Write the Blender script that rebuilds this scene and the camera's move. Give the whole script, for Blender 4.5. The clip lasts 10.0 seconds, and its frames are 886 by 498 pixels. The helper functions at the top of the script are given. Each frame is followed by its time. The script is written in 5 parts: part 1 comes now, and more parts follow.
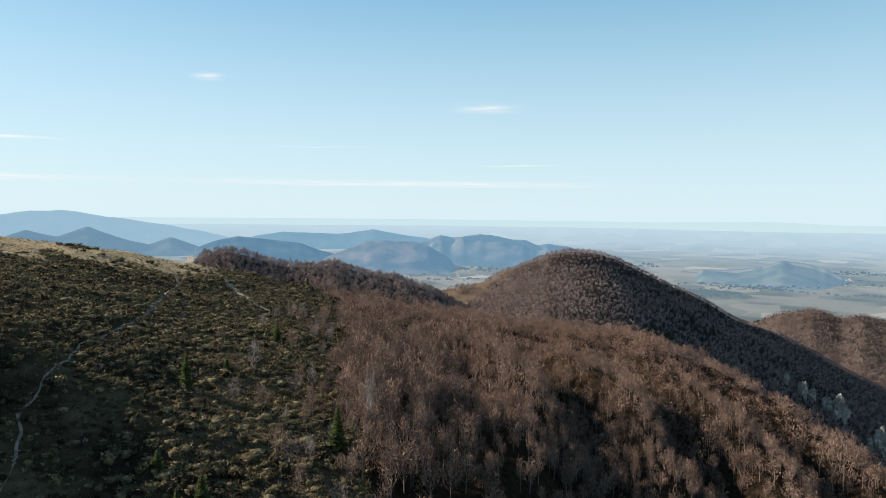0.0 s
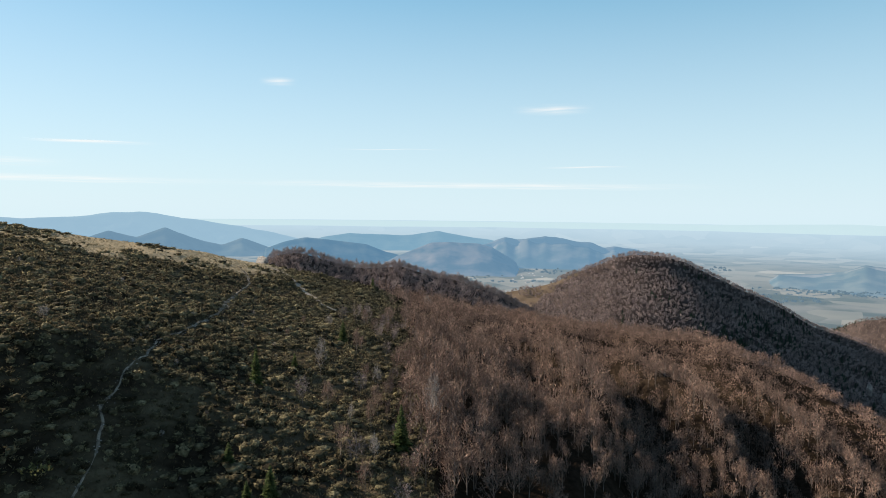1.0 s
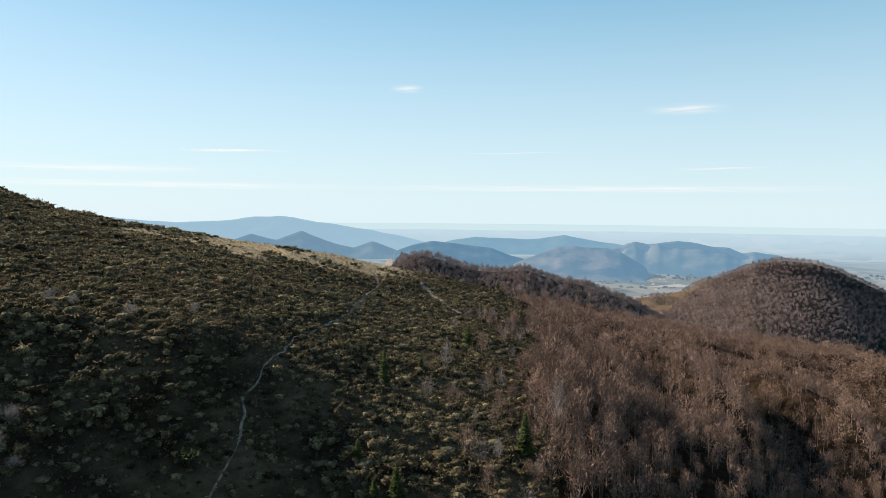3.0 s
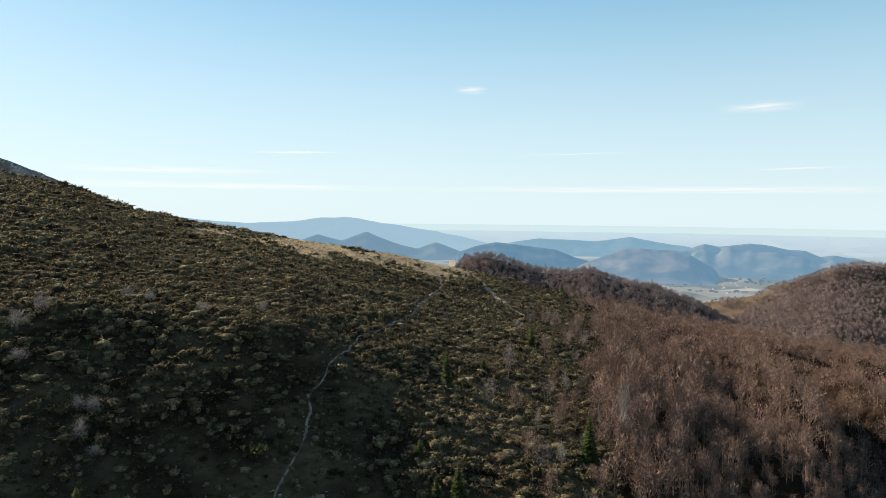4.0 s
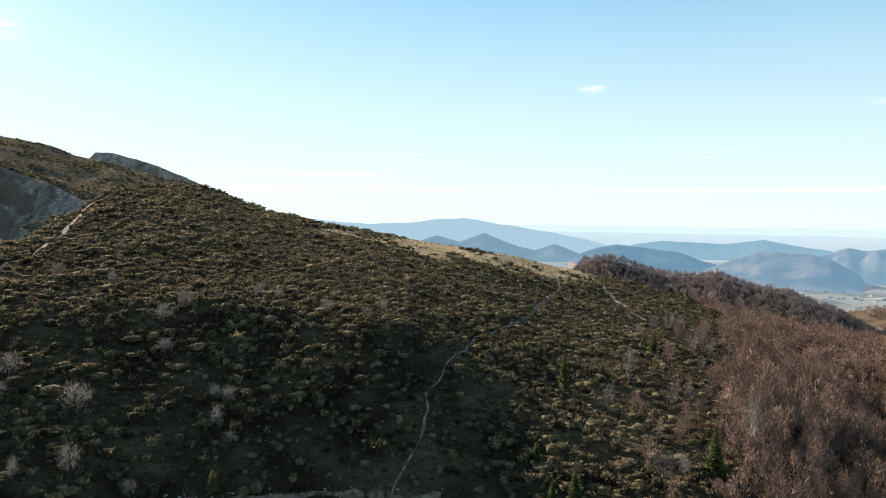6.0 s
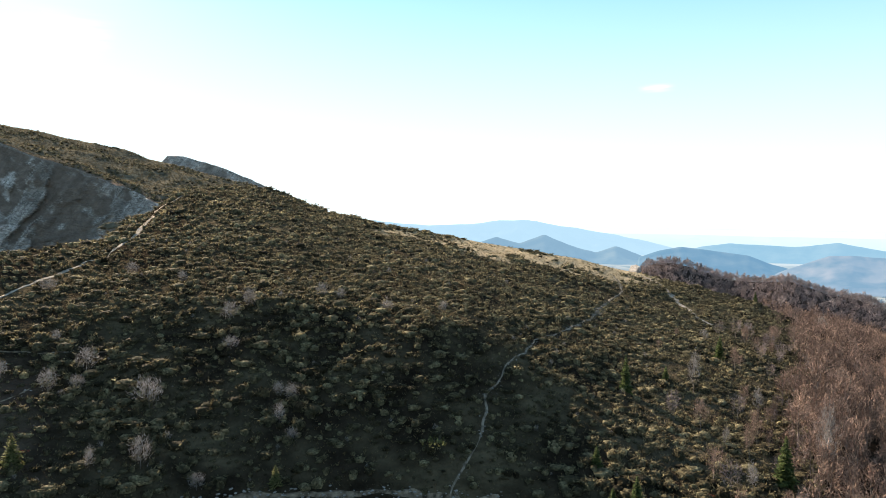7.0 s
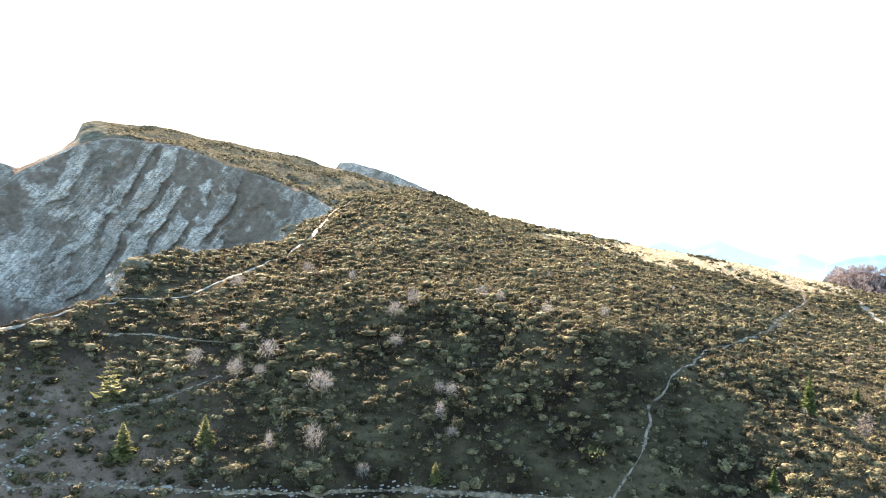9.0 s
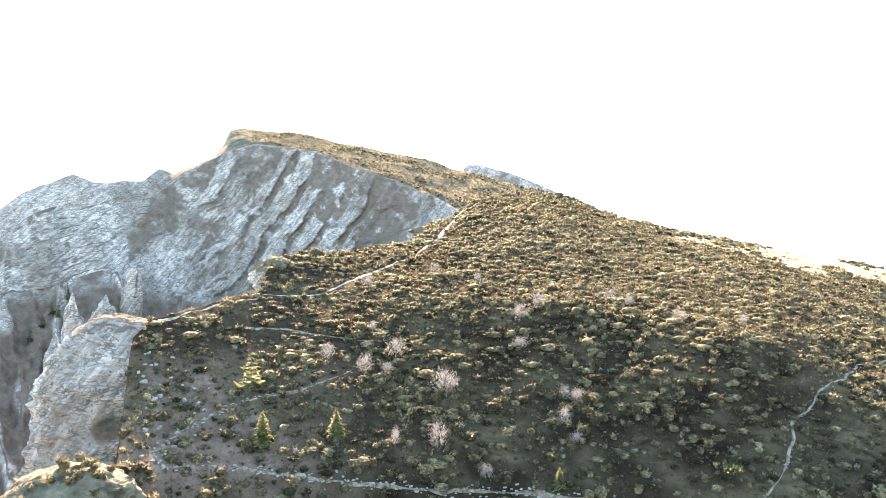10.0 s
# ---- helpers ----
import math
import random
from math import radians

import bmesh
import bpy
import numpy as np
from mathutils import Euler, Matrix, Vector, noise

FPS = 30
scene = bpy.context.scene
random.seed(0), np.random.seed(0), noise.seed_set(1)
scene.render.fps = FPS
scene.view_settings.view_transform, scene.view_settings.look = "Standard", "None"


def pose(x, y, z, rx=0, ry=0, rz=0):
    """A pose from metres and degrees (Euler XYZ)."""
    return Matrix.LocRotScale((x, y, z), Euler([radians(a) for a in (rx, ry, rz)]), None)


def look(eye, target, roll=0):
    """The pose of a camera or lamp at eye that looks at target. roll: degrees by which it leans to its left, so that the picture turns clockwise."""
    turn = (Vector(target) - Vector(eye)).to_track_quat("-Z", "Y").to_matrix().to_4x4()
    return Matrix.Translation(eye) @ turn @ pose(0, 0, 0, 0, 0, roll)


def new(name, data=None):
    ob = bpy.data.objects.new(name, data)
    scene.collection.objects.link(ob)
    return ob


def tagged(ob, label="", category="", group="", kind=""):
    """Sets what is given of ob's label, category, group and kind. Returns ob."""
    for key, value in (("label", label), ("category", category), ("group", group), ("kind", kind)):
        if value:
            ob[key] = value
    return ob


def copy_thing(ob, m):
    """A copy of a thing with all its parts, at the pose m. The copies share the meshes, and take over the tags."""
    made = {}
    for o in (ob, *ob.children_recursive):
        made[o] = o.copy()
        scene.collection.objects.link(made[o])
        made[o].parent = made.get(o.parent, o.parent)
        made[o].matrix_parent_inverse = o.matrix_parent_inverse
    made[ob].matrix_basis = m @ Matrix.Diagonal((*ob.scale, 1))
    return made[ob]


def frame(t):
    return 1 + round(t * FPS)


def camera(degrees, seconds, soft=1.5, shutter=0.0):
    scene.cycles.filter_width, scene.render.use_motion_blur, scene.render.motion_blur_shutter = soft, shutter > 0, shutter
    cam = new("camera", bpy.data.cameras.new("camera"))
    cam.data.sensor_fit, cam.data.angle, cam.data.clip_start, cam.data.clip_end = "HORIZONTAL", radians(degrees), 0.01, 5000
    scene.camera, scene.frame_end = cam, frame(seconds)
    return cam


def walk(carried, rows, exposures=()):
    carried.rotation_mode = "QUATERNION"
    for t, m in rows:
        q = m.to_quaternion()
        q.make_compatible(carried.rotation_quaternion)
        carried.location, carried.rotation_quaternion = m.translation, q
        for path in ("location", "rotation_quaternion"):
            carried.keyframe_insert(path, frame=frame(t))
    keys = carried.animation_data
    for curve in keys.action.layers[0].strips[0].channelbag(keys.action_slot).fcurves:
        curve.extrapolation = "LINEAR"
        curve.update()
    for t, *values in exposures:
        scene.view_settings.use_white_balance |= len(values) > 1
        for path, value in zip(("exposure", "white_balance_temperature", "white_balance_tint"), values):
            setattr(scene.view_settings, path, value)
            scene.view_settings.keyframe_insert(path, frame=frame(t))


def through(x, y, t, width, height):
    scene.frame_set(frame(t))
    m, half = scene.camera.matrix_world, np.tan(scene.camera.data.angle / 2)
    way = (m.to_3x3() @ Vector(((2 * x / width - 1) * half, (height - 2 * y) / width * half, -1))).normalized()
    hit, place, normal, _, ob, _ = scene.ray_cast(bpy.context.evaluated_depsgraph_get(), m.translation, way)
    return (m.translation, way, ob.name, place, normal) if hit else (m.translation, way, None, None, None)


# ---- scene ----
# The drone hangs in one place and turns to its left.
EYE = 300.0
cam = camera(64.5, 10.0, soft=0.05)
TURNS = [
    (0, 0.04, -3.42, 0.61),
    (0.5, 2.69, -3.38, 0.63),
    (1, 5.29, -3.33, 0.63),
    (1.5, 7.83, -3.29, 0.60),
    (2, 10.31, -3.24, 0.61),
    (2.5, 12.93, -3.17, 0.55),
    (3.8, 19.62, -3.05, 0.48),
    (4, 20.67, -3.05, 0.53),
    (4.5, 23.09, -3.06, 0.56),
    (5, 25.43, -3.02, 0.45),
    (5.5, 27.85, -3.03, 0.48),
    (7, 35.12, -2.95, 0.56),
    (7.5, 37.70, -2.90, 0.58),
    (8, 40.36, -2.88, 0.61),
    (8.5, 43.28, -2.85, 0.59),
    (9, 48.17, -2.80, 0.56),
    (9.5, 53.50, -2.77, 0.53),
    (10, 58.39, -2.75, 0.61),
]
walk(cam, [(t, pose(0, 0, EYE, 0, 0, yaw) @ pose(0, 0, 0, 90 + pitch) @ pose(0, 0, 0, 0, 0, roll)) for t, yaw, pitch, roll in TURNS],
     exposures=[(0.0, 1.24, 7200, 14), (2.5, 1.26, 7300, 15), (5.5, 1.46, 7700, 16), (7.0, 1.92, 7500, 16), (7.5, 2.32, 7500, 17), (8.0, 2.82, 7400, 17), (8.5, 3.15, 7400, 17), (9.0, 3.5, 7700, 18), (10.0, 4.2, 8200, 24)])

# ---- light ----
SUN_BEARING, SUN_HEIGHT = 73.0, 26.0
world = bpy.data.worlds.new("daylight")
scene.world = world
world.use_nodes = True
sky = world.node_tree.nodes.new("ShaderNodeTexSky")
sky.sky_type = "NISHITA"
sky.sun_disc = False
sky.sun_elevation = radians(SUN_HEIGHT)
sky.sun_rotation = radians(-SUN_BEARING)
sky.altitude, sky.air_density, sky.dust_density, sky.ozone_density = 1200, 1.0, 0.7, 3.0
world.node_tree.nodes["Background"].inputs[1].default_value = 0.075
# thin winter haze: the sky a little paler and cooler all over
cool = world.node_tree.nodes.new("ShaderNodeMix")
cool.data_type, cool.blend_type = "RGBA", "MULTIPLY"
cool.inputs[0].default_value, cool.inputs[7].default_value = 1.0, (0.87, 0.95, 0.94, 1)
even = world.node_tree.nodes.new("ShaderNodeMix")
even.data_type = "RGBA"
even.inputs[7].default_value = (0.62, 2.85, 4.5, 1)
haze = world.node_tree.nodes.new("ShaderNodeMix")
haze.data_type = "RGBA"
haze.inputs[7].default_value = (3.8, 5.1, 5.9, 1)
up = world.node_tree.nodes.new("ShaderNodeSeparateXYZ")
thick = world.node_tree.nodes.new("ShaderNodeMapRange")
thick.inputs[1].default_value, thick.inputs[2].default_value, thick.inputs[3].default_value, thick.inputs[4].default_value = 0.0, 0.3, 0.9, 0.10
world.node_tree.links.new(world.node_tree.nodes.new("ShaderNodeTexCoord").outputs["Generated"], up.inputs[0])
world.node_tree.links.new(up.outputs[2], thick.inputs[0])
thin = world.node_tree.nodes.new("ShaderNodeMapRange")
thin.inputs[1].default_value, thin.inputs[2].default_value, thin.inputs[3].default_value, thin.inputs[4].default_value = 0.3, 0.8, 0.58, 0.08
world.node_tree.links.new(up.outputs[2], thin.inputs[0])
world.node_tree.links.new(thin.outputs[0], even.inputs[0])
world.node_tree.links.new(thick.outputs[0], haze.inputs[0])
world.node_tree.links.new(sky.outputs[0], cool.inputs[6])
world.node_tree.links.new(cool.outputs[2], even.inputs[6])
world.node_tree.links.new(even.outputs[2], haze.inputs[6])
world.node_tree.links.new(haze.outputs[2], world.node_tree.nodes["Background"].inputs[0])
sun = new("sun", bpy.data.lights.new("sun", "SUN"))
sun.data.energy, sun.data.angle, sun.data.color = 5.0, radians(0.55), (1.0, 0.915, 0.8)
sun.matrix_world = look((0, 0, EYE), (math.sin(radians(SUN_BEARING)) * math.cos(radians(SUN_HEIGHT)),
                                      -math.cos(radians(SUN_BEARING)) * math.cos(radians(SUN_HEIGHT)),
                                      EYE - math.sin(radians(SUN_HEIGHT))))


# ---- materials ----
def material(name, rough=0.9):
    m = bpy.data.materials.new(name)
    m.use_nodes = True
    b = m.node_tree.nodes["Principled BSDF"]
    b.inputs["Roughness"].default_value = rough
    b.inputs["Specular IOR Level"].default_value = 0.0
    return m, m.node_tree.nodes, m.node_tree.links, b


def mix(nt, fac, a, b):
    n = nt.nodes.new("ShaderNodeMix")
    n.data_type = "RGBA"
    for socket, value in ((n.inputs[0], fac), (n.inputs[6], a), (n.inputs[7], b)):
        if isinstance(value, bpy.types.NodeSocket):
            nt.links.new(value, socket)
        else:
            socket.default_value = value if isinstance(value, float) else (*value, 1)
    return n.outputs[2]


def speckle(nt, scale, low, high, detail=4.0, stretch=(1, 1, 1)):
    """A noise in world metres, cut to run from 0 to 1 between low and high."""
    place = nt.nodes.new("ShaderNodeNewGeometry").outputs["Position"]
    m = nt.nodes.new("ShaderNodeMapping")
    m.inputs["Scale"].default_value = stretch
    nt.links.new(place, m.inputs["Vector"])
    n = nt.nodes.new("ShaderNodeTexNoise")
    n.inputs["Scale"].default_value, n.inputs["Detail"].default_value = scale, detail
    nt.links.new(m.outputs[0], n.inputs["Vector"])
    r = nt.nodes.new("ShaderNodeMapRange")
    r.inputs[1].default_value, r.inputs[2].default_value = low, high
    nt.links.new(n.outputs["Fac"], r.inputs[0])
    return r.outputs[0]


def bump(nt, b, height, strength, distance):
    n = nt.nodes.new("ShaderNodeBump")
    n.inputs["Strength"].default_value, n.inputs["Distance"].default_value = strength, distance
    nt.links.new(height, n.inputs["Height"])
    nt.links.new(n.outputs[0], b.inputs["Normal"])


def steep(nt, low, high):
    """1 where the ground is flat, 0 where it is steep."""
    g = nt.nodes.new("ShaderNodeNewGeometry")
    s = nt.nodes.new("ShaderNodeSeparateXYZ")
    nt.links.new(g.outputs["Normal"], s.inputs[0])
    r = nt.nodes.new("ShaderNodeMapRange")
    r.inputs[1].default_value, r.inputs[2].default_value = low, high
    nt.links.new(s.outputs[2], r.inputs[0])
    return r.outputs[0]


def of(nt, name):
    """A mask that the mesh carries."""
    n = nt.nodes.new("ShaderNodeAttribute")
    n.attribute_name = name
    return n.outputs["Fac"]


def per_island(nt):
    return nt.nodes.new("ShaderNodeNewGeometry").outputs["Random Per Island"]


def make_ground():
    m, nodes, links, b = material("hillside")
    nt = m.node_tree
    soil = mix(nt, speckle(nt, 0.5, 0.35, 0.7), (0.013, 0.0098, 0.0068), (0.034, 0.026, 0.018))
    dust = mix(nt, speckle(nt, 0.35, 0.3, 0.7, 6.0), (0.078, 0.054, 0.041), (0.175, 0.124, 0.096))
    soil = mix(nt, of(nt, "dusty"), soil, dust)
    grass = mix(nt, speckle(nt, 0.25, 0.3, 0.7, stretch=(1, 1, 3)), (0.032, 0.026, 0.0165), (0.1, 0.08, 0.05))
    turf = mix(nt, speckle(nt, 0.09, 0.42, 0.62, 6.0), soil, grass)
    straw = mix(nt, speckle(nt, 0.8, 0.3, 0.7, 6.0), (0.22, 0.175, 0.11), (0.36, 0.295, 0.2))
    open_ground = mix(nt, of(nt, "meadow"), turf, straw)
    # leaf litter, its colour darkened for the shade between the trees
    shaded_litter = mix(nt, speckle(nt, 0.7, 0.3, 0.7), (0.012, 0.009, 0.006), (0.03, 0.021, 0.015))
    ground = mix(nt, of(nt, "wood"), open_ground, shaded_litter)
    links.new(ground, b.inputs["Base Color"])
    bump(nt, b, speckle(nt, 1.6, 0.2, 0.8, 8.0), 0.9, 0.4)
    return m


def make_rock():
    m, nodes, links, b = material("limestone", 0.85)
    nt = m.node_tree
    pale = mix(nt, speckle(nt, 0.09, 0.35, 0.65, 6.0), (0.42, 0.37, 0.325), (0.58, 0.522, 0.468))
    pale = mix(nt, speckle(nt, 0.05, 0.5, 0.68, 5.0, (1, 1, 0.3)), pale, (0.22, 0.188, 0.158))
    def down(axis):
        n = nodes.new("ShaderNodeVectorMath")
        n.operation = "DOT_PRODUCT"
        n.inputs[1].default_value = axis
        links.new(nodes.new("ShaderNodeNewGeometry").outputs["Position"], n.inputs[0])
        return n.outputs["Value"]
    lean = nodes.new("ShaderNodeCombineXYZ")
    links.new(down((-0.9, -2.2, 1.7)), lean.inputs[0])
    links.new(down((-0.06, -0.15, -0.24)), lean.inputs[1])
    links.new(down((0.5, -0.2, 0)), lean.inputs[2])
    streak = nodes.new("ShaderNodeTexNoise")
    streak.inputs["Scale"].default_value, streak.inputs["Detail"].default_value = 0.42, 7.0
    links.new(lean.outputs[0], streak.inputs["Vector"])
    worn_by = nodes.new("ShaderNodeMapRange")
    worn_by.inputs[1].default_value, worn_by.inputs[2].default_value = 0.44, 0.58
    links.new(streak.outputs["Fac"], worn_by.inputs[0])
    pale = mix(nt, worn_by.outputs[0], mix(nt, 0.5, pale, (0.13, 0.112, 0.095)), pale)
    strata = speckle(nt, 0.9, 0.5, 0.64, 9.0, (0.6, 0.6, 2.0))
    worn = mix(nt, strata, pale, mix(nt, 0.5, pale, (0.11, 0.098, 0.087)))
    crack = nodes.new("ShaderNodeTexVoronoi")
    crack.feature = "DISTANCE_TO_EDGE"
    crack.inputs["Scale"].default_value, crack.inputs["Randomness"].default_value = 1.1, 1.0
    warp = nodes.new("ShaderNodeTexNoise")
    warp.inputs["Scale"].default_value, warp.inputs["Detail"].default_value = 0.5, 4.0
    spot = nodes.new("ShaderNodeNewGeometry").outputs["Position"]
    links.new(spot, warp.inputs["Vector"])
    bent = nodes.new("ShaderNodeVectorMath")
    bent.operation = "MULTIPLY_ADD"
    links.new(warp.outputs["Color"], bent.inputs[0])
    bent.inputs[1].default_value = (2.2, 2.2, 1.4)
    links.new(spot, bent.inputs[2])
    bed = nodes.new("ShaderNodeMapping")
    bed.inputs["Scale"].default_value, bed.inputs["Rotation"].default_value = (0.55, 0.55, 1.6), (0.3, 0.25, 0)
    links.new(bent.outputs[0], bed.inputs["Vector"])
    links.new(bed.outputs[0], crack.inputs["Vector"])
    joint = nodes.new("ShaderNodeMapRange")
    joint.inputs[1].default_value, joint.inputs[2].default_value, joint.inputs[3].default_value, joint.inputs[4].default_value = 0.0, 0.15, 0.8, 0.0
    links.new(crack.outputs["Distance"], joint.inputs[0])
    some = nodes.new("ShaderNodeMath")
    some.operation = "MULTIPLY"
    links.new(joint.outputs[0], some.inputs[0])
    links.new(speckle(nt, 0.35, 0.4, 0.56, 4.0), some.inputs[1])
    worn = mix(nt, some.outputs[0], worn, (0.07, 0.062, 0.054))
    lichen = mix(nt, speckle(nt, 2.6, 0.58, 0.7, 8.0), worn, (0.11, 0.1, 0.086))
    earth = mix(nt, speckle(nt, 0.4, 0.3, 0.7), (0.092, 0.07, 0.055), (0.16, 0.122, 0.096))
    turf = nt.nodes.new("ShaderNodeMath")
    turf.operation = "MAXIMUM"
    links.new(steep(nt, 0.74, 0.9), turf.inputs[0])
    links.new(of(nt, "turf"), turf.inputs[1])
    herb = mix(nt, speckle(nt, 0.5, 0.3, 0.7, 6.0), (0.055, 0.049, 0.035), (0.17, 0.151, 0.109))
    links.new(mix(nt, of(nt, "grass"), mix(nt, turf.outputs[0], lichen, earth), herb), b.inputs["Base Color"])
    bump(nt, b, speckle(nt, 1.3, 0.2, 0.8, 10.0, (1, 1, 1.8)), 0.8, 0.5)
    return m


def make_leaf(name, dark, light, through, patch=0.15, mottle=0.0):
    """Leaves or twigs: each piece its own tone, with patches in the stand, and some light passing through."""
    m, nodes, links, b = material(name)
    b.inputs["Specular IOR Level"].default_value = 0.07
    nt = m.node_tree
    tone = mix(nt, per_island(nt), dark, light)
    tone = mix(nt, speckle(nt, patch, 0.38, 0.6, 3.0), tone, mix(nt, 0.4, dark, tone))
    if mottle:
        tone = mix(nt, speckle(nt, mottle, 0.42, 0.62, 3.0), mix(nt, 0.6, tone, dark), tone)
        bump(nt, b, speckle(nt, mottle * 1.4, 0.2, 0.8, 4.0), 1.0, 0.3)
    links.new(tone, b.inputs["Base Color"])
    if through:
        t = nodes.new("ShaderNodeBsdfTranslucent")
        links.new(tone, t.inputs[0])
        s = nodes.new("ShaderNodeMixShader")
        s.inputs[0].default_value = through
        links.new(b.outputs[0], s.inputs[1])
        links.new(t.outputs[0], s.inputs[2])
        links.new(s.outputs[0], nodes["Material Output"].inputs[0])
    return m


def make_plain_bits(name, dark, light, scale, relief=0.4):
    m, nodes, links, b = material(name)
    nt = m.node_tree
    links.new(mix(nt, speckle(nt, scale, 0.3, 0.7, 6.0), dark, light), b.inputs["Base Color"])
    bump(nt, b, speckle(nt, scale * 3, 0.2, 0.8, 6.0), relief, 0.1)
    return m


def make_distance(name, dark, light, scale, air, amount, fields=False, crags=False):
    """Far country seen through kilometres of air: land, with the haze painted in as emission in the lit air's colour.
    """
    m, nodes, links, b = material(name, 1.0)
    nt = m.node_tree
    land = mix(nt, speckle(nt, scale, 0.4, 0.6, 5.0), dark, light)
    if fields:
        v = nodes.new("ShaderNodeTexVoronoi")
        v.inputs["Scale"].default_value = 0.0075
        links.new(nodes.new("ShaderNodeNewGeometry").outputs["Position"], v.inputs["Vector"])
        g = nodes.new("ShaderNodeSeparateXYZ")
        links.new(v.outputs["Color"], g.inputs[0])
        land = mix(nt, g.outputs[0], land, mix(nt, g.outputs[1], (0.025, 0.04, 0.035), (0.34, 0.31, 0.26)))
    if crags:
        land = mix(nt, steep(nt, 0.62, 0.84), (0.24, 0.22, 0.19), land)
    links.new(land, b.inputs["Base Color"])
    # the haze is no volume: the surface itself emits the air's colour
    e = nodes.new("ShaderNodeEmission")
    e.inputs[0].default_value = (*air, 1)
    # on the plain the painted haze turns paler and stronger by the air mask
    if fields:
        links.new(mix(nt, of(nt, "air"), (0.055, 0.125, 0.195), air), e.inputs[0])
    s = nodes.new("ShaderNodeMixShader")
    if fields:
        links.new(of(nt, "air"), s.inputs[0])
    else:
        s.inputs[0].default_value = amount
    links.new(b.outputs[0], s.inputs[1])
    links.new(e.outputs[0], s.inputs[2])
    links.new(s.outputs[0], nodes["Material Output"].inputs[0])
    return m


def make_cloud():
    m, nodes, links, b = material("cirrus")
    nt = m.node_tree
    c = nodes.new("ShaderNodeTexCoord")
    s = nodes.new("ShaderNodeSeparateXYZ")
    links.new(c.outputs["Generated"], s.inputs[0])
    def ramp(out):
        a = nodes.new("ShaderNodeMath"); a.operation = "PINGPONG"; a.inputs[1].default_value = 0.5
        links.new(out, a.inputs[0])
        r = nodes.new("ShaderNodeMapRange"); r.interpolation_type = "SMOOTHSTEP"
        r.inputs[1].default_value, r.inputs[2].default_value = 0.0, 0.5
        links.new(a.outputs[0], r.inputs[0])
        return r.outputs[0]
    n = nodes.new("ShaderNodeTexNoise")
    n.inputs["Scale"].default_value, n.inputs["Detail"].default_value = 0.006, 6.0
    mp = nodes.new("ShaderNodeMapping")
    mp.inputs["Scale"].default_value = (0.5, 1.2, 1)
    links.new(c.outputs["Object"], mp.inputs["Vector"])
    links.new(mp.outputs[0], n.inputs["Vector"])
    nr = nodes.new("ShaderNodeMapRange")
    nr.inputs[1].default_value, nr.inputs[2].default_value, nr.inputs[4].default_value = 0.3, 0.75, 0.8
    links.new(n.outputs["Fac"], nr.inputs[0])
    p = nodes.new("ShaderNodeMath"); p.operation = "MULTIPLY"
    links.new(ramp(s.outputs[0]), p.inputs[0]); links.new(ramp(s.outputs[1]), p.inputs[1])
    q = nodes.new("ShaderNodeMath"); q.operation = "MULTIPLY"
    links.new(p.outputs[0], q.inputs[0]); links.new(nr.outputs[0], q.inputs[1])
    # the sunlit white of the wisps is put in as emission
    e = nodes.new("ShaderNodeEmission")
    e.inputs[0].default_value, e.inputs[1].default_value = (0.93, 0.97, 1.0, 1), 0.45
    t = nodes.new("ShaderNodeBsdfTransparent")
    x = nodes.new("ShaderNodeMixShader")
    links.new(q.outputs[0], x.inputs[0]); links.new(t.outputs[0], x.inputs[1]); links.new(e.outputs[0], x.inputs[2])
    links.new(x.outputs[0], nodes["Material Output"].inputs[0])
    return m


GROUND, ROCK, CLOUD = make_ground(), make_rock(), make_cloud()
BARK = make_plain_bits("grey_bark", (0.09, 0.075, 0.062), (0.2, 0.175, 0.15), 2.0)
PALE_BARK = make_plain_bits("beech_bark", (0.1, 0.08, 0.068), (0.23, 0.195, 0.17), 1.2)
TWIG = make_leaf("beech_twigs", (0.066, 0.045, 0.036), (0.38, 0.26, 0.205), 0.1, 0.2)
# greyer than beech_twigs: a little distance haze is mixed into this colour
HILL_TWIG = make_leaf("hill_twigs", (0.13, 0.102, 0.096), (0.38, 0.305, 0.29), 0.05, 0.1)
FAR_TWIG = make_leaf("far_twigs", (0.1, 0.078, 0.07), (0.26, 0.2, 0.18), 0.05, 0.1)
PALE_TWIG = make_leaf("pale_twigs", (0.15, 0.136, 0.128), (0.42, 0.385, 0.362), 0.12, 0.3)
JUNIPER = make_leaf("juniper_needles", (0.022, 0.018, 0.0105), (0.4, 0.345, 0.2), 0.32, 0.5, 2.2)
SPRUCE = make_leaf("spruce_needles", (0.012, 0.02, 0.014), (0.045, 0.06, 0.04), 0.1, 0.1)
FIR = make_leaf("fir_needles", (0.03, 0.048, 0.018), (0.16, 0.19, 0.07), 0.35, 0.5)
BRIGHT = make_leaf("yellow_green_needles", (0.07, 0.075, 0.03), (0.25, 0.235, 0.10), 0.3, 0.5)
RED = make_leaf("red_leaves", (0.12, 0.03, 0.02), (0.3, 0.08, 0.05), 0.3, 0.5)
STRAW = make_leaf("dry_grass", (0.09, 0.073, 0.044), (0.27, 0.221, 0.135), 0.1, 0.3)
GRAVEL = make_plain_bits("trail_gravel", (0.035, 0.027, 0.019), (0.26, 0.205, 0.15), 1.3, 0.9)
PALE_GRAVEL = make_plain_bits("pale_trail_gravel", (0.09, 0.077, 0.062), (0.42, 0.365, 0.3), 0.8, 0.9)
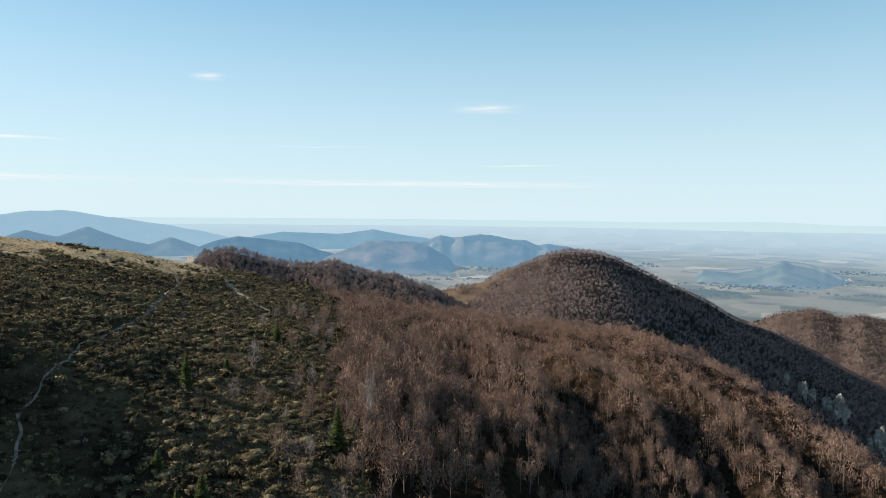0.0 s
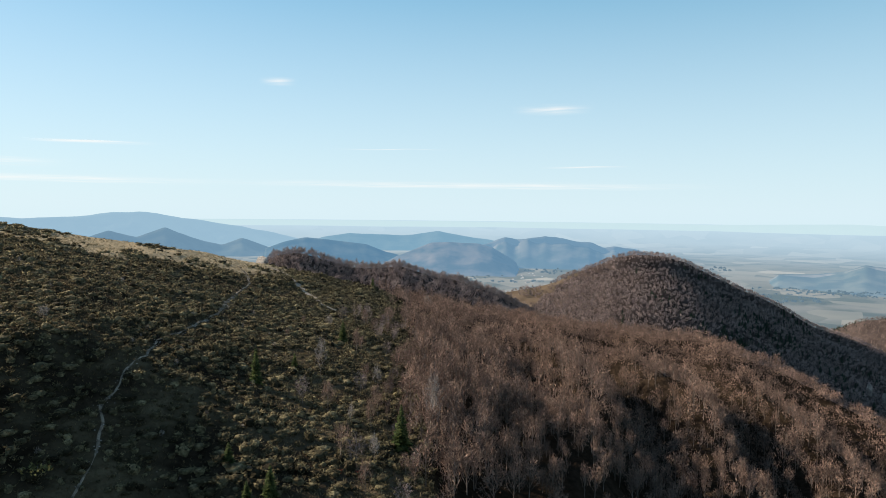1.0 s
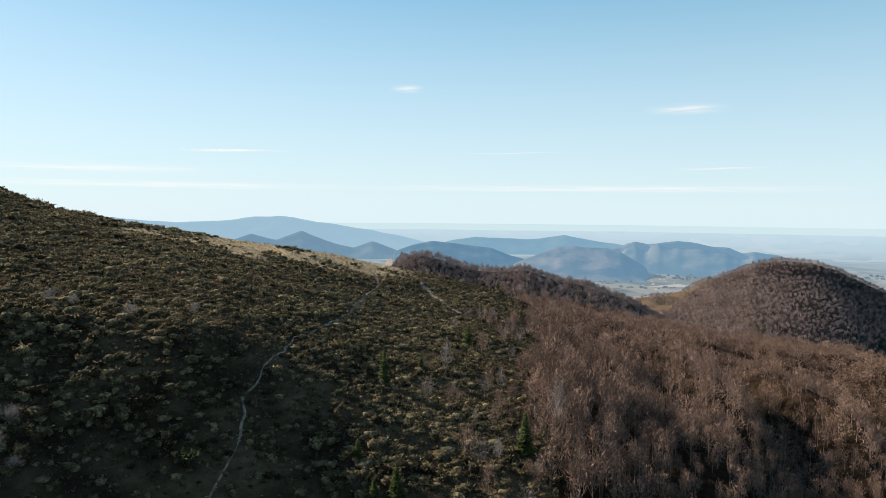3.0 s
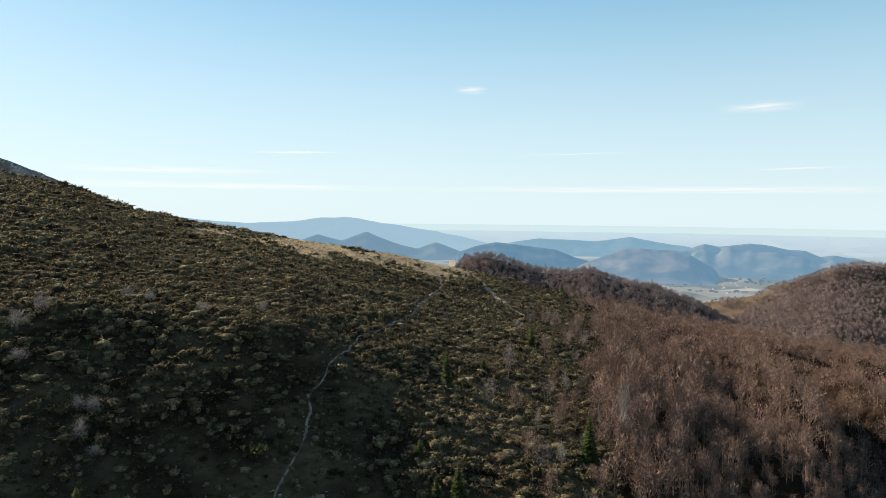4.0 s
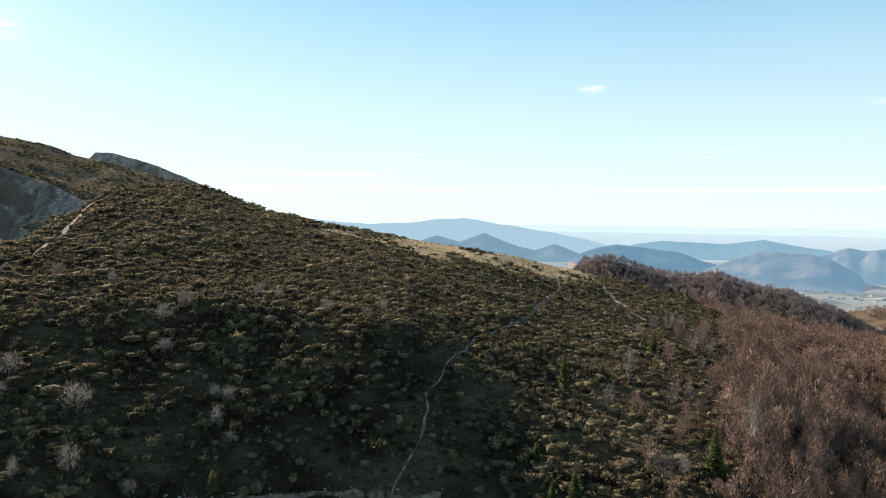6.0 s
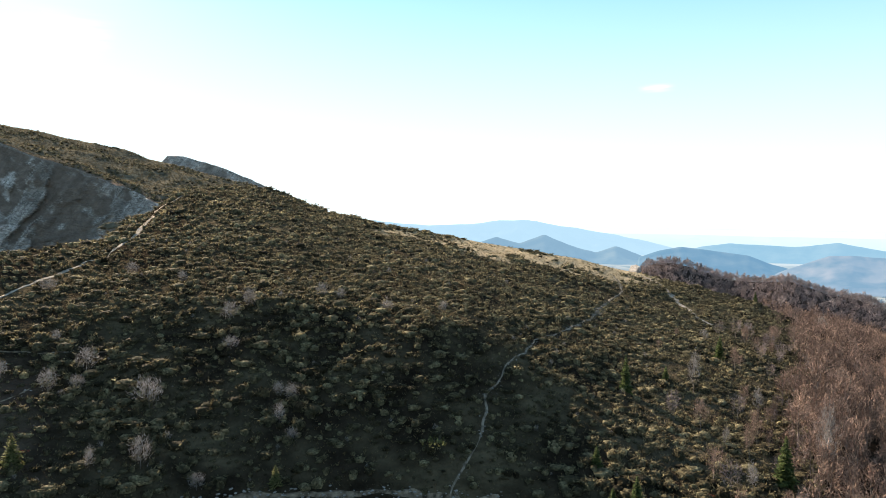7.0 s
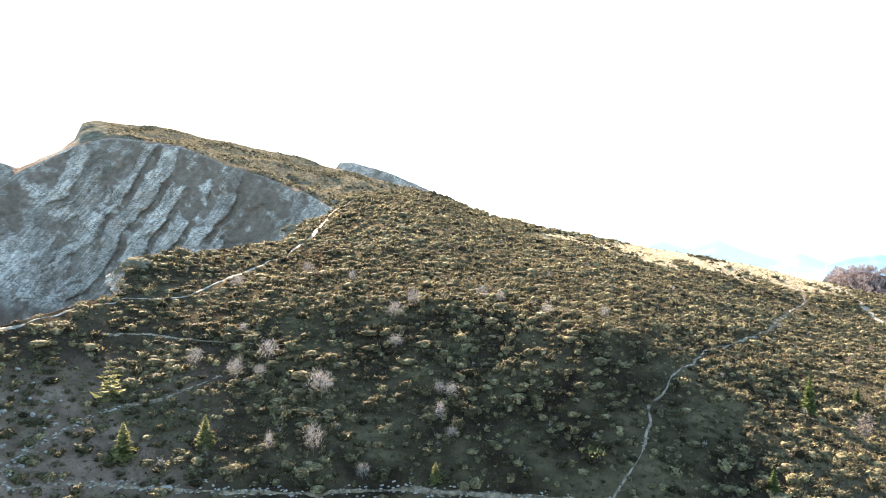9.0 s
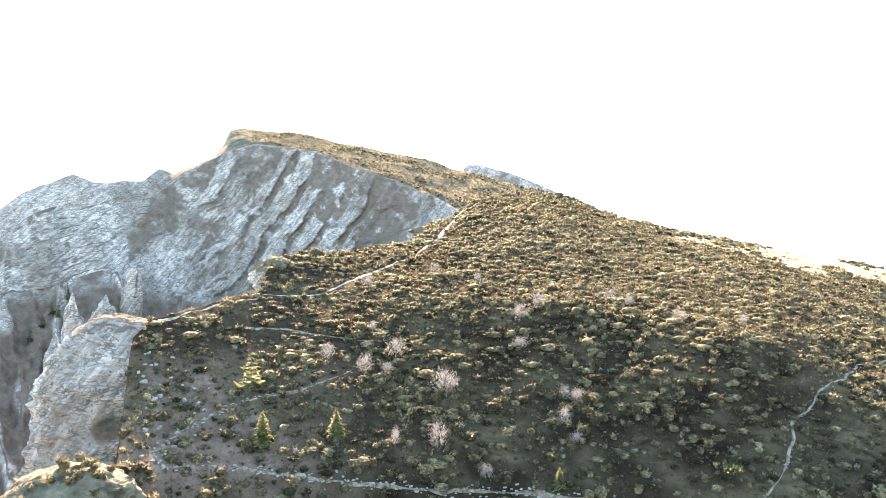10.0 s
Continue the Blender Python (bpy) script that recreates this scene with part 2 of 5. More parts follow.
STONY = make_plain_bits("stony_trail", (0.04, 0.033, 0.025), (0.28, 0.235, 0.185), 1.1, 0.9)
HEATH = make_leaf("low_heath", (0.025, 0.0195, 0.0115), (0.24, 0.19, 0.11), 0.25, 0.4)
DRY_MEADOW = make_plain_bits("dry_meadow", (0.05, 0.038, 0.028), (0.125, 0.096, 0.07), 0.06)
HILL_FLOOR = make_plain_bits("leaf_litter", (0.03, 0.0235, 0.021), (0.075, 0.058, 0.053), 0.08)
STONE = make_plain_bits("pale_stone", (0.15, 0.142, 0.13), (0.3, 0.285, 0.265), 2.5)
# haze over the far groves and hills is put in as a blue glow
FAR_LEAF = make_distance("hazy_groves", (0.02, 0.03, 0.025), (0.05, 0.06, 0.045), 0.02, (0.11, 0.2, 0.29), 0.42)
HAZE_GLOW = (0.068, 0.172, 0.295)

# ---- tools for meshes and relief ----
rng = np.random.default_rng(7)
TABLE = rng.random((256, 256))


def grain(x, y):
    """Smooth noise from 0 to 1 with cells of one metre."""
    x, y = np.asarray(x, float), np.asarray(y, float)
    i, j = np.floor(x).astype(int), np.floor(y).astype(int)
    u, v = x - i, y - j
    u, v = u * u * (3 - 2 * u), v * v * (3 - 2 * v)
    a, b = TABLE[i % 256, j % 256], TABLE[(i + 1) % 256, j % 256]
    c, d = TABLE[i % 256, (j + 1) % 256], TABLE[(i + 1) % 256, (j + 1) % 256]
    return a + (b - a) * u + (c - a) * v + (a - b - c + d) * u * v


def fbm(x, y, size, octaves=4):
    """Noise about 0, from -1 to 1, with its largest forms of the given size in metres."""
    x, y = np.asarray(x, float), np.asarray(y, float)
    out, gain = 0.0, 0.5
    for k in range(octaves):
        out = out + gain * (2 * grain(x / size + 17.3 * k, y / size + 9.1 * k) - 1)
        size, gain = size / 2.03, gain / 2
    return out


def mesh_object(name, verts, faces, mats, parent=None, index=None, masks=None, smooth=False):
    """An object from arrays of vertices and of faces that all have the same number of corners."""
    me = bpy.data.meshes.new(name)
    verts, faces = np.asarray(verts, np.float32), np.asarray(faces, np.int32)
    n, k = faces.shape
    me.vertices.add(len(verts))
    me.vertices.foreach_set("co", verts.ravel())
    me.loops.add(n * k)
    me.loops.foreach_set("vertex_index", faces.ravel())
    me.polygons.add(n)
    me.polygons.foreach_set("loop_start", np.arange(0, n * k, k, dtype=np.int32))
    for m in mats:
        me.materials.append(m)
    if index is not None:
        me.polygons.foreach_set("material_index", np.asarray(index, np.int32))
    if smooth:
        me.polygons.foreach_set("use_smooth", np.ones(n, bool))
    for key, values in (masks or {}).items():
        me.attributes.new(key, "FLOAT", "POINT").data.foreach_set("value", np.asarray(values, np.float32).ravel())
    me.update()
    me.validate()
    ob = new(name, me)
    if parent:
        ob.parent = parent
    return ob


def bearing(a, r):
    """x and y at a bearing in degrees to the left of north and a distance."""
    return -np.sin(np.radians(a)) * r, np.cos(np.radians(a)) * r


def along(table, a, column):
    """A column of a table of bearings, smoothly at the bearings a."""
    t = np.array(sorted(table))
    return np.interp(a, t[:, 0], t[:, column])


def softened(values, width):
    """A running mean along the first axis."""
    k = np.hanning(2 * width + 3)[1:-1]
    k /= k.sum()
    pad = np.concatenate([np.repeat(values[:1], width, 0), values, np.repeat(values[-1:], width, 0)])
    return np.apply_along_axis(lambda c: np.convolve(c, k, "valid"), 0, pad)


def loft(lines, counts, soft=0):
    """Rows between lines of (distance, height), each an array over the bearings: arrays of distance and height."""
    rs, zs = [], []
    for (r0, z0), (r1, z1), n in zip(lines, lines[1:], counts):
        for s in np.arange(n) / n:
            rs.append(r0 + (r1 - r0) * s)
            zs.append(z0 + (z1 - z0) * s)
    rs.append(lines[-1][0] + 0 * rs[0])
    zs.append(lines[-1][1] + 0 * zs[0])
    r, z = np.array(rs), np.array(zs)
    return (softened(r, soft), softened(z, soft)) if soft else (r, z)


def grid_faces(rows, columns):
    i = np.arange(rows - 1)[:, None] * columns + np.arange(columns - 1)[None]
    return np.stack([i, i + 1, i + columns + 1, i + columns], -1).reshape(-1, 4)


def tilt(degrees):
    return np.tan(np.radians(degrees))


class Relief:
    """A sheet of land over bearings and distances, whose height can be asked for."""

    def __init__(self, a, r, z):
        self.a, self.r, self.z = a, r, z

    def verts(self):
        x, y = bearing(self.a[None], self.r)
        return np.stack([x, y, self.z + EYE], -1).reshape(-1, 3)

    def height(self, a, r):
        """Heights above the eye's level at arrays of bearings and distances."""
        a, r = np.atleast_1d(a).astype(float), np.atleast_1d(r).astype(float)
        k = np.clip(np.searchsorted(self.a, a) - 1, 0, len(self.a) - 2)
        w = (a - self.a[k]) / (self.a[k + 1] - self.a[k])
        out = np.empty(len(a))
        for n in range(len(a)):
            low = np.interp(r[n], self.r[:, k[n]], self.z[:, k[n]])
            high = np.interp(r[n], self.r[:, k[n] + 1], self.z[:, k[n] + 1])
            out[n] = low + (high - low) * w[n]
        return out

    def meet(self, a, dip, far=2000.0):
        """The distance at which a line of sight from the drone, dip degrees above level, first meets the land."""
        k = int(np.clip(np.searchsorted(self.a, a), 0, len(self.a) - 1))
        r, z = self.r[:, k], self.z[:, k]
        under = np.nonzero((z - r * tilt(dip) >= 0) & (r > 55) & (r < far))[0]
        return float(r[under[0]]) if len(under) else float(r[np.argmax(np.arctan2(z, r)[r < far])])


# ---- the mountain side: bearing, degrees above level, metres away, of its skyline ----
RIDGE = [(180, -30, 60), (110, -27, 80), (95, -25, 82), (90, -24.5, 84), (86, -23.2, 88), (84.2, -21, 93), (83.2, -16, 104),
         (82.4, -9.4, 118), (81, -8.1, 122), (79.7, -7.8, 125), (75.6, -6.8, 133), (73.2, -6.1, 140), (72.2, -3.6, 150),
         (71.3, -3.2, 153), (66.8, -3.0, 165), (62.3, -2.5, 180), (60.8, -2.5, 186), (60, -0.9, 195), (57.7, -0.2, 210),
         (56.8, 0.7, 218), (55.2, 1.6, 225), (52, 2.0, 240), (48.6, 1.65, 240), (44.2, -0.1, 240), (39.9, -0.95, 246)]
SPUR = [(32.4, -2.35, 256), (27.8, -3.05, 262), (23.4, -3.85, 264), (19.5, -4.55, 274), (15.1, -5.6, 282), (11.2, -6.5, 288),
        (8.5, -7.4, 293), (3.9, -8.4, 314), (0.2, -8.9, 335), (-5.4, -9.4, 352), (-9.9, -9.7, 350), (-14.4, -9.9, 336),
        (-18.7, -11.1, 314), (-22.8, -12.7, 292), (-26.8, -14.7, 270), (-30.5, -16.8, 250), (-33, -18.2, 235), (-45, -26, 180),
        (-60, -30, 120), (-180, -30, 60)]
FOOT = [(180, -33, 30), (110, -30, 60), (90, -25, 70), (80, -24, 84), (60, -24, 86), (10, -24, 89), (6, -24, 93), (0, -24, 105), (-8, -24, 121), (-15, -24, 137),
        (-24, -24.5, 152), (-33, -25, 166), (-45, -28, 130), (-60, -33, 60), (-180, -33, 30)]
fine = np.arange(-36, 94, 0.26)
coarse = np.arange(98, 320, 4.0)
turns = np.concatenate([fine, coarse, [fine[0] + 360]])
wrapped = (turns + 180) % 360 - 180
r_top, e_top = along(RIDGE + SPUR, wrapped, 2), along(RIDGE + SPUR, wrapped, 1)
r_foot, e_foot = along(FOOT, wrapped, 2), along(FOOT, wrapped, 1)
z_top, z_foot = r_top * tilt(e_top), r_foot * tilt(e_foot)
drop = np.interp(wrapped, [-40, -18, -8, 0, 20, 45, 57, 62, 90], [110, 95, 55, 40, 30, 25, 30, 38, 40])
even = lambda v: np.concatenate([softened(v[: len(fine), None], 22)[:, 0], v[len(fine) :]])
r_even, z_even = even(r_top), even(z_top)
# the lower slope is steep, up to a brow above which it eases
e_brow = np.interp(wrapped, [-45, -10, 4, 12, 15, 20, 27, 33, 45, 55, 65, 78, 82, 86, 95], [-24.5, -21, -19.5, -19, -18.5, -17.2, -12.4, -9.0, -7.5, -6.5, -7.5, -10, -13, -21, -26])
grazing = 0.93 * tilt(SUN_HEIGHT) / np.cos(np.radians(np.clip(SUN_BEARING - wrapped, -40, 55)))
pitch_low = np.interp(wrapped, [-45, 2, 14, 84, 95], [0.02, 0.05, 1, 1, 0.9]) * np.where(wrapped > 2, np.minimum(grazing * np.interp(wrapped, [12, 20, 26, 38, 46, 60], [0.75, 0.85, 0.98, 1.05, 1.06, 0.97]), np.interp(wrapped, [8, 22, 40], [0.04, 0.26, 0.66])) , 1)
r_brow = (z_foot - pitch_low * r_foot) / (tilt(e_brow) - pitch_low)
r_brow = np.clip(r_brow, r_foot + 4, r_foot + 0.5 * (r_even - r_foot))
z_brow = z_foot + (r_brow - r_foot) * pitch_low
r_high = r_brow + 0.78 * (np.minimum(r_even, r_top * 1.02) - r_brow)
lines = [(0 * turns, 0 * turns - 75.0), (r_foot * 0.6, z_foot - 14), (r_foot, z_foot), (r_brow, z_brow),
         (r_high, np.minimum(z_brow + 0.82 * (z_even - z_brow), z_top * r_high / r_top - 1.0)), (r_top, z_top), (r_top * 1.12 + 4, z_top - 3 - 0.2 * drop), (r_top * 1.4 + 15, z_top - drop), (0 * turns + 800, 0 * turns - 222),
         (0 * turns + 1500, 0 * turns - 232), (0 * turns + 2000, 0 * turns - 235), (0 * turns + 2600, 0 * turns - 240),
         (0 * turns + 3400, 0 * turns - 244), (0 * turns + 4200, 0 * turns - 235), (0 * turns + 4600, 0 * turns - 200), (0 * turns + 4950, 0 * turns - 88)]
R, Z = loft(lines, [4, 8, 70, 58, 32, 10, 14, 14, 10, 8, 10, 12, 10, 14])
near_rows = np.clip((118 - np.abs(np.arange(len(Z)) - 60 - 8)) / 10, 0, 1)[:, None] * (np.arange(len(Z)) < 128)[:, None]
Z = softened(Z, 26) * near_rows + Z * (1 - near_rows)
X, Y = bearing(turns[None], R)
share = np.clip((R - r_foot) / (r_top - r_foot), 0, 2)
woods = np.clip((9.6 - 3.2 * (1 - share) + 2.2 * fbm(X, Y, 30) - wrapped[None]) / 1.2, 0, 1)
folds = (X - 0.03 * Y + 14 * fbm(X, Y, 50)) / 33
calm = np.clip((600 - R) / 300, 0, 1) * np.clip((R - 20) / 60, 0, 1)
Z += calm * (0.9 * fbm(X, Y, 14) + 0.1 * fbm(X + 50, Y, 5.0, 2)) + 2.5 * woods * calm * fbm(X + 200, Y, 70, 3)
Z += 5.6 * calm * np.clip((3 - wrapped[None]) / 9, 0, 1) * np.sin(6.283 * folds) * np.clip(0.85 + 0.9 * fbm(X + 20, Y + 90, 60, 3), 0.4, 1.4) * np.clip((1.0 - share) * 3.5, 0.12, 1) * (1 + 0.3 * np.clip((0.6 - share) / 0.4, 0, 1) * np.clip((-2 - wrapped[None]) / 6, 0, 1)) * np.clip((wrapped[None] + 45) / 8, 0, 1)
Z += 2.6 * calm * woods * fbm(X + 90, 1.6 * Y, 17, 2)
land = Relief(turns, R, Z)
below = np.degrees(np.arctan(z_top / r_top))[None] - np.degrees(np.arctan2(Z, R))
meadow = np.clip((wrapped[None] - 17.5) / 2, 0, 1) * np.clip((42 - wrapped[None]) / 5, 0, 1)
meadow = np.clip(meadow * (1.15 + 0.9 * fbm(X, Y * 2, 25) - below) / 0.3, 0, 1) * (share > 0.4) * (share < 1.2)
# dry grass between the bushes on the upper slope and towards the wood
meadow = np.maximum(meadow, 0.2 * np.clip((58 - wrapped[None]) / 6, 0, 1) * np.clip((wrapped[None] - 8) / 4, 0, 1) * np.clip((share - 0.4) / 0.2, 0, 1) * np.clip(0.6 + 1.4 * fbm(X, Y, 9), 0, 1) * (share < 1.1))
meadow = np.maximum(meadow, 0.14 * np.clip((23 - wrapped[None]) / 5, 0, 1) * np.clip((wrapped[None] - 4) / 3, 0, 1) * np.clip(0.55 + 1.6 * fbm(X, Y, 7), 0, 1) * (share < 1.1))
# share of painted haze glow in the plain's colour, rising with distance
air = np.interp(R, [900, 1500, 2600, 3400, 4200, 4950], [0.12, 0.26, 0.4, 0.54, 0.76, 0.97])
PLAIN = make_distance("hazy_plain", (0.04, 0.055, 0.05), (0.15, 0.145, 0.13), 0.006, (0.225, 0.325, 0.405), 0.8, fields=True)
faces = grid_faces(*R.shape)
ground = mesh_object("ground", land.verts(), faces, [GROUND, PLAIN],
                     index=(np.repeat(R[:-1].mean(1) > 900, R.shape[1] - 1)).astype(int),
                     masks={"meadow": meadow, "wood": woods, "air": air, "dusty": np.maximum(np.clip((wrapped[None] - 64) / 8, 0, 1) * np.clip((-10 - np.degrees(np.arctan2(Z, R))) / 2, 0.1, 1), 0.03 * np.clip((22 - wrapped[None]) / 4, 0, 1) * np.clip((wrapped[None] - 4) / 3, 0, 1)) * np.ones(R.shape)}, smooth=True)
tagged(ground, "dry grass mountain side falling to a hazy plain", "ground", kind="structure")


# ---- the summit with its limestone wall ----
SKY = [(100, -6, 0), (95, -3, 0), (90.6, -0.07, 0), (89.3, 1.12, 0), (86.1, 2.62, 0), (84.7, 2.18, 0), (81.6, 2.27, 0), (80.4, 3.23, 0),
       (79.3, 2.93, 0), (77.6, 3.54, 0), (75.8, 5.03, 0), (75.3, 6.2, 0), (74.3, 6.68, 0), (68.2, 6.1, 0), (62.3, 5.0, 0),
       (56.4, 3.55, 0), (50, 1.9, 0), (44, -0.8, 0)]
EDGE = [(100, -8, 255), (95, -4, 262), (90.7, -2.0, 268), (88.6, -0.25, 272), (86.5, 0.58, 276), (83.6, 0.96, 282), (80.9, 1.31, 290),
        (78.9, 2.86, 300), (76, 4.6, 308), (73.4, 5.42, 312), (68.6, 4.99, 300), (65, 3.63, 285), (62.3, 2.77, 274), (59.5, 1.66, 262),
        (57.4, 0.6, 252), (55, 0.4, 246), (44, -2.5, 240)]
BASE = [(100, -10, 235), (92, -6, 238), (87.7, -5.5, 244), (84.4, -4.4, 250), (81.7, -5.3, 256), (79.7, -6.2, 262), (75.6, -6.6, 272),
        (70, -6.5, 268), (64, -5, 256), (60, -3.2, 246), (57, -1.2, 240), (54, -1.0, 236), (44, -6, 232)]
wa = np.arange(44, 100, 0.125)
r_edge, e_edge = along(EDGE, wa, 2), along(EDGE, wa, 1)
r_base, e_base = along(BASE, wa, 2), along(BASE, wa, 1)
e_sky = np.maximum(along(SKY, wa, 1), e_edge + 0.1)
r_sky = r_edge + np.interp(wa, [50, 60, 75, 80, 100], [70, 62, 26, 7, 8])
lines = [(r_base - 95, -64 + 0 * wa), (r_base - 30, r_base * tilt(e_base) - 20), (r_base, r_base * tilt(e_base)), (r_edge, r_edge * tilt(e_edge)),
         (r_sky, r_sky * tilt(e_sky)), (r_sky + 60, r_sky * tilt(e_sky) - 45), (r_sky + 200, 0 * wa - 150)]
R, Z = loft(lines, [40, 24, 130, 40, 14, 6])
X, Y = bearing(wa[None], R)
row = np.arange(len(R))[:, None]
wall = np.clip((row - 60) / 6, 0, 1) * np.clip((196 - row) / 5, 0, 1)
side = wa[None] * 4.9
# slabs that lean to one side, worn at uneven lengths, with gullies between
slant = side * 0.80 + Z * 0.56 + 7.0 * fbm(side, Z, 26) + 1.1 * fbm(side + 40, Z, 8)
cut = (slant / 7.4) % 1.0
slab = np.where(cut < 0.7, 0.45 + 0.55 * cut / 0.7, 0)
length = fbm(slant * 3, side * 0.6 - Z, 24)
leaning = np.clip((79.5 - wa[None]) / 3, 0, 1) * np.clip((wa[None] - 59) / 4, 0, 1)
down = Z * 0.8 - side * 0.56
gully = np.clip((fbm(slant * 1.0 + 90, down * 0.3, 13, 4) + 0.25 * fbm(side, Z, 9) - 0.05) / 0.1, 0, 1)
worn = 3.8 * slab * np.clip(length * 4.5 + 0.75, 0, 1) * leaning
columns = 3.6 * np.clip(fbm(side, Z * 0.16, 8, 3) * 2, -0.5, 0.8) * (1 - leaning) + 1.5 * fbm(side, Z * 0.3, 22)
steps = 0.7 * ((Z + 2.5 * fbm(side, Z, 14) + 0.25 * side) / 2.6 % 1.0) * np.clip(0.5 + 1.5 * fbm(side + 33, Z, 10), 0, 1) + 1.9 * fbm(side, Z * 1.2, 6, 5)
# jointed blocks of two sizes, bedded across the slabs
along_bed, across_bed = side * 0.86 - Z * 0.5 + 0.8 * fbm(side, Z, 5), Z * 0.86 + side * 0.5 + 0.6 * fbm(side + 60, Z, 5)
brick = lambda w, h: TABLE[np.floor(along_bed / w + 0.5 * (np.floor(across_bed / h) % 2)).astype(int) % 256, np.floor(across_bed / h).astype(int) % 256]
blocks = 0.8 * brick(5.2, 3.4) + 0.35 * brick(2.1, 1.2)
out = wall * ((worn + columns) * (1 - 0.75 * gully) + steps + blocks * (1 - 0.8 * gully))
R = R - out
Z = Z + (1 - wall) * (0.8 * fbm(X, Y, 12) + 1.6 * fbm(X, Y, 20) * (row > 196)) + 0.3 * wall * fbm(side, Z, 4)
crest_grass = np.clip((row - 194) / 4, 0, 1)
ribs = np.clip((wa[None] - 77) / 3, 0, 1) * np.clip(row / 10, 0, 1) * np.clip((66 - row) / 8, 0, 1)
spine = 1 - np.abs(2.6 * fbm(side, R * 0.35, 18, 4))
Z = Z + ribs * (9.0 * np.clip(spine - 0.35, 0, 1) + 1.5 * fbm(X, Y, 5, 4))
talus = np.clip((64 - row) / 6, 0, 1) * (1 - np.clip((spine - 0.72) / 0.12, 0, 1) * ribs)
ragged = 0.5 * fbm(side, Z, 3.0, 4)
hollow = leaning * np.clip((0.26 - slab * np.clip(length * 2.4 + 0.8, 0, 1) + ragged) / 0.12, 0, 1)
turf = np.clip(np.maximum(crest_grass, talus) + wall * np.maximum(hollow, np.clip((gully - 0.75 + ragged) / 0.2, 0, 1)) * 0.9, 0, 1)
turf = turf * np.where(row > 190, np.clip(1 - (wa[None] - 76) / 3 + 2.2 * fbm(X, Y, 9), 0.15, 1), 1)
turf = turf * np.clip(1.1 - np.clip((0.12 - np.abs(wa[None] - 75.0) / 12), 0, 1) * 8, 0, 1)
summit = Relief(wa, R, Z)
cliff = mesh_object("summit_cliff", summit.verts(), grid_faces(*R.shape), [ROCK], masks={"turf": turf, "grass": crest_grass * np.clip(1.5 + 1.2 * fbm(X, Y, 5), 0, 1) * np.clip((76.5 - wa[None]) / 1.5, 0, 1)})
tagged(cliff, "pale grey limestone wall with leaning slabs below a grassy summit", "cliff", kind="structure")


# ---- the bare peak that shows over the shoulder ----
PEAK = [(58.5, 2.0, 0), (57.0, 3.6, 0), (56.5, 4.1, 0), (55.4, 4.2, 0), (53.1, 3.55, 0), (50.4, 2.5, 0), (47.3, 1.05, 0), (45, -0.2, 0), (43, -1.5, 0)]
wa = np.arange(43, 58.5, 0.07)
r_p, e_p = 355 + 0 * wa, along(PEAK, wa, 1)
R, Z = loft([(r_p - 50, r_p * tilt(e_p) - 40), (r_p - 6, r_p * tilt(e_p) - 7), (r_p, r_p * tilt(e_p)), (r_p + 50, r_p * tilt(e_p) - 50)], [14, 26, 14, 6], 1)
X, Y = bearing(wa[None], R)
Z = Z + 0.9 * fbm(X, Y, 7, 5)
R = R - 2.6 * fbm(wa[None] * 6.2, Z, 6, 5) - 0.2 * ((Z + 1.5 * fbm(X, Y, 9)) / 1.7 % 1.0)
tagged(mesh_object("rocky_peak", Relief(wa, R, Z).verts(), grid_faces(*R.shape), [ROCK], masks={"turf": 0.35 * (fbm(X, Y, 5) > 0.1)}),
       "bare grey limestone peak behind the grassy shoulder", "peak", kind="structure")


# ---- hills behind ----
def hill(name, a, crest, foot, back, mats, label, rough=3.0, size=40.0, counts=(26, 14), masks=None, hollow=0.0, open_from=None, brink=None):
    """A hill along a bearing: crest, foot and back are (distance, height) arrays."""
    if brink:
        r, z = loft([foot, brink, crest, back], (counts[0] - 6, 6, counts[1]))
    else:
        r, z = loft([foot, crest, back], counts, 2)
    x, y = bearing(a[None], r)
    lift = rough * fbm(x, y, size, 5)
    edge = np.minimum(np.arange(len(r))[:, None] / 6, 1)
    z = z + lift * edge - hollow * np.abs(fbm(x, y, size * 2.2, 3)) * edge * (np.arange(len(r))[:, None] < counts[0] - 3)
    sheet = Relief(a, r, z)
    ob = mesh_object(name, sheet.verts(), grid_faces(*r.shape), mats, smooth=True, index=None if open_from is None else (a[None, :-1] + 6 * fbm(x[:-1, :-1], y[:-1, :-1], 60, 4) > open_from).ravel().astype(int), masks={"wood": np.ones(r.shape), **(masks(x, y, r, z) if masks else {})})
    tagged(ob, label, "hill", kind="structure")
    return sheet


def skyline(table, a, r, raised=0.0):
    e = raised + softened(along([(p, q, 0) for p, q in table], a, 1)[:, None], 2)[:, 0]
    return r, r * tilt(e)


a = np.arange(-4, 21.5, 0.15)
WOOD_TOP = [(22, -9), (19.9, -6.2), (19.4, -4.6), (18.9, -3.9), (17.2, -3.7), (15.5, -4.0), (12.9, -4.7), (11.2, -4.8), (8.9, -4.6), (6.2, -5.5), (3.9, -5.9), (1.1, -6.8), (-4, -9.6)]
r_w = 430 + 0 * a
near_hill = hill("wooded_ridge", a, skyline(WOOD_TOP, a, r_w, 0.22), (r_w - 110, -75 + 0 * a), (r_w + 130, -120 + 0 * a), [HILL_FLOOR],
                 "dark leafless wood on a rounded ridge", 2.0)
a = np.arange(-37, 2.5, 0.15)
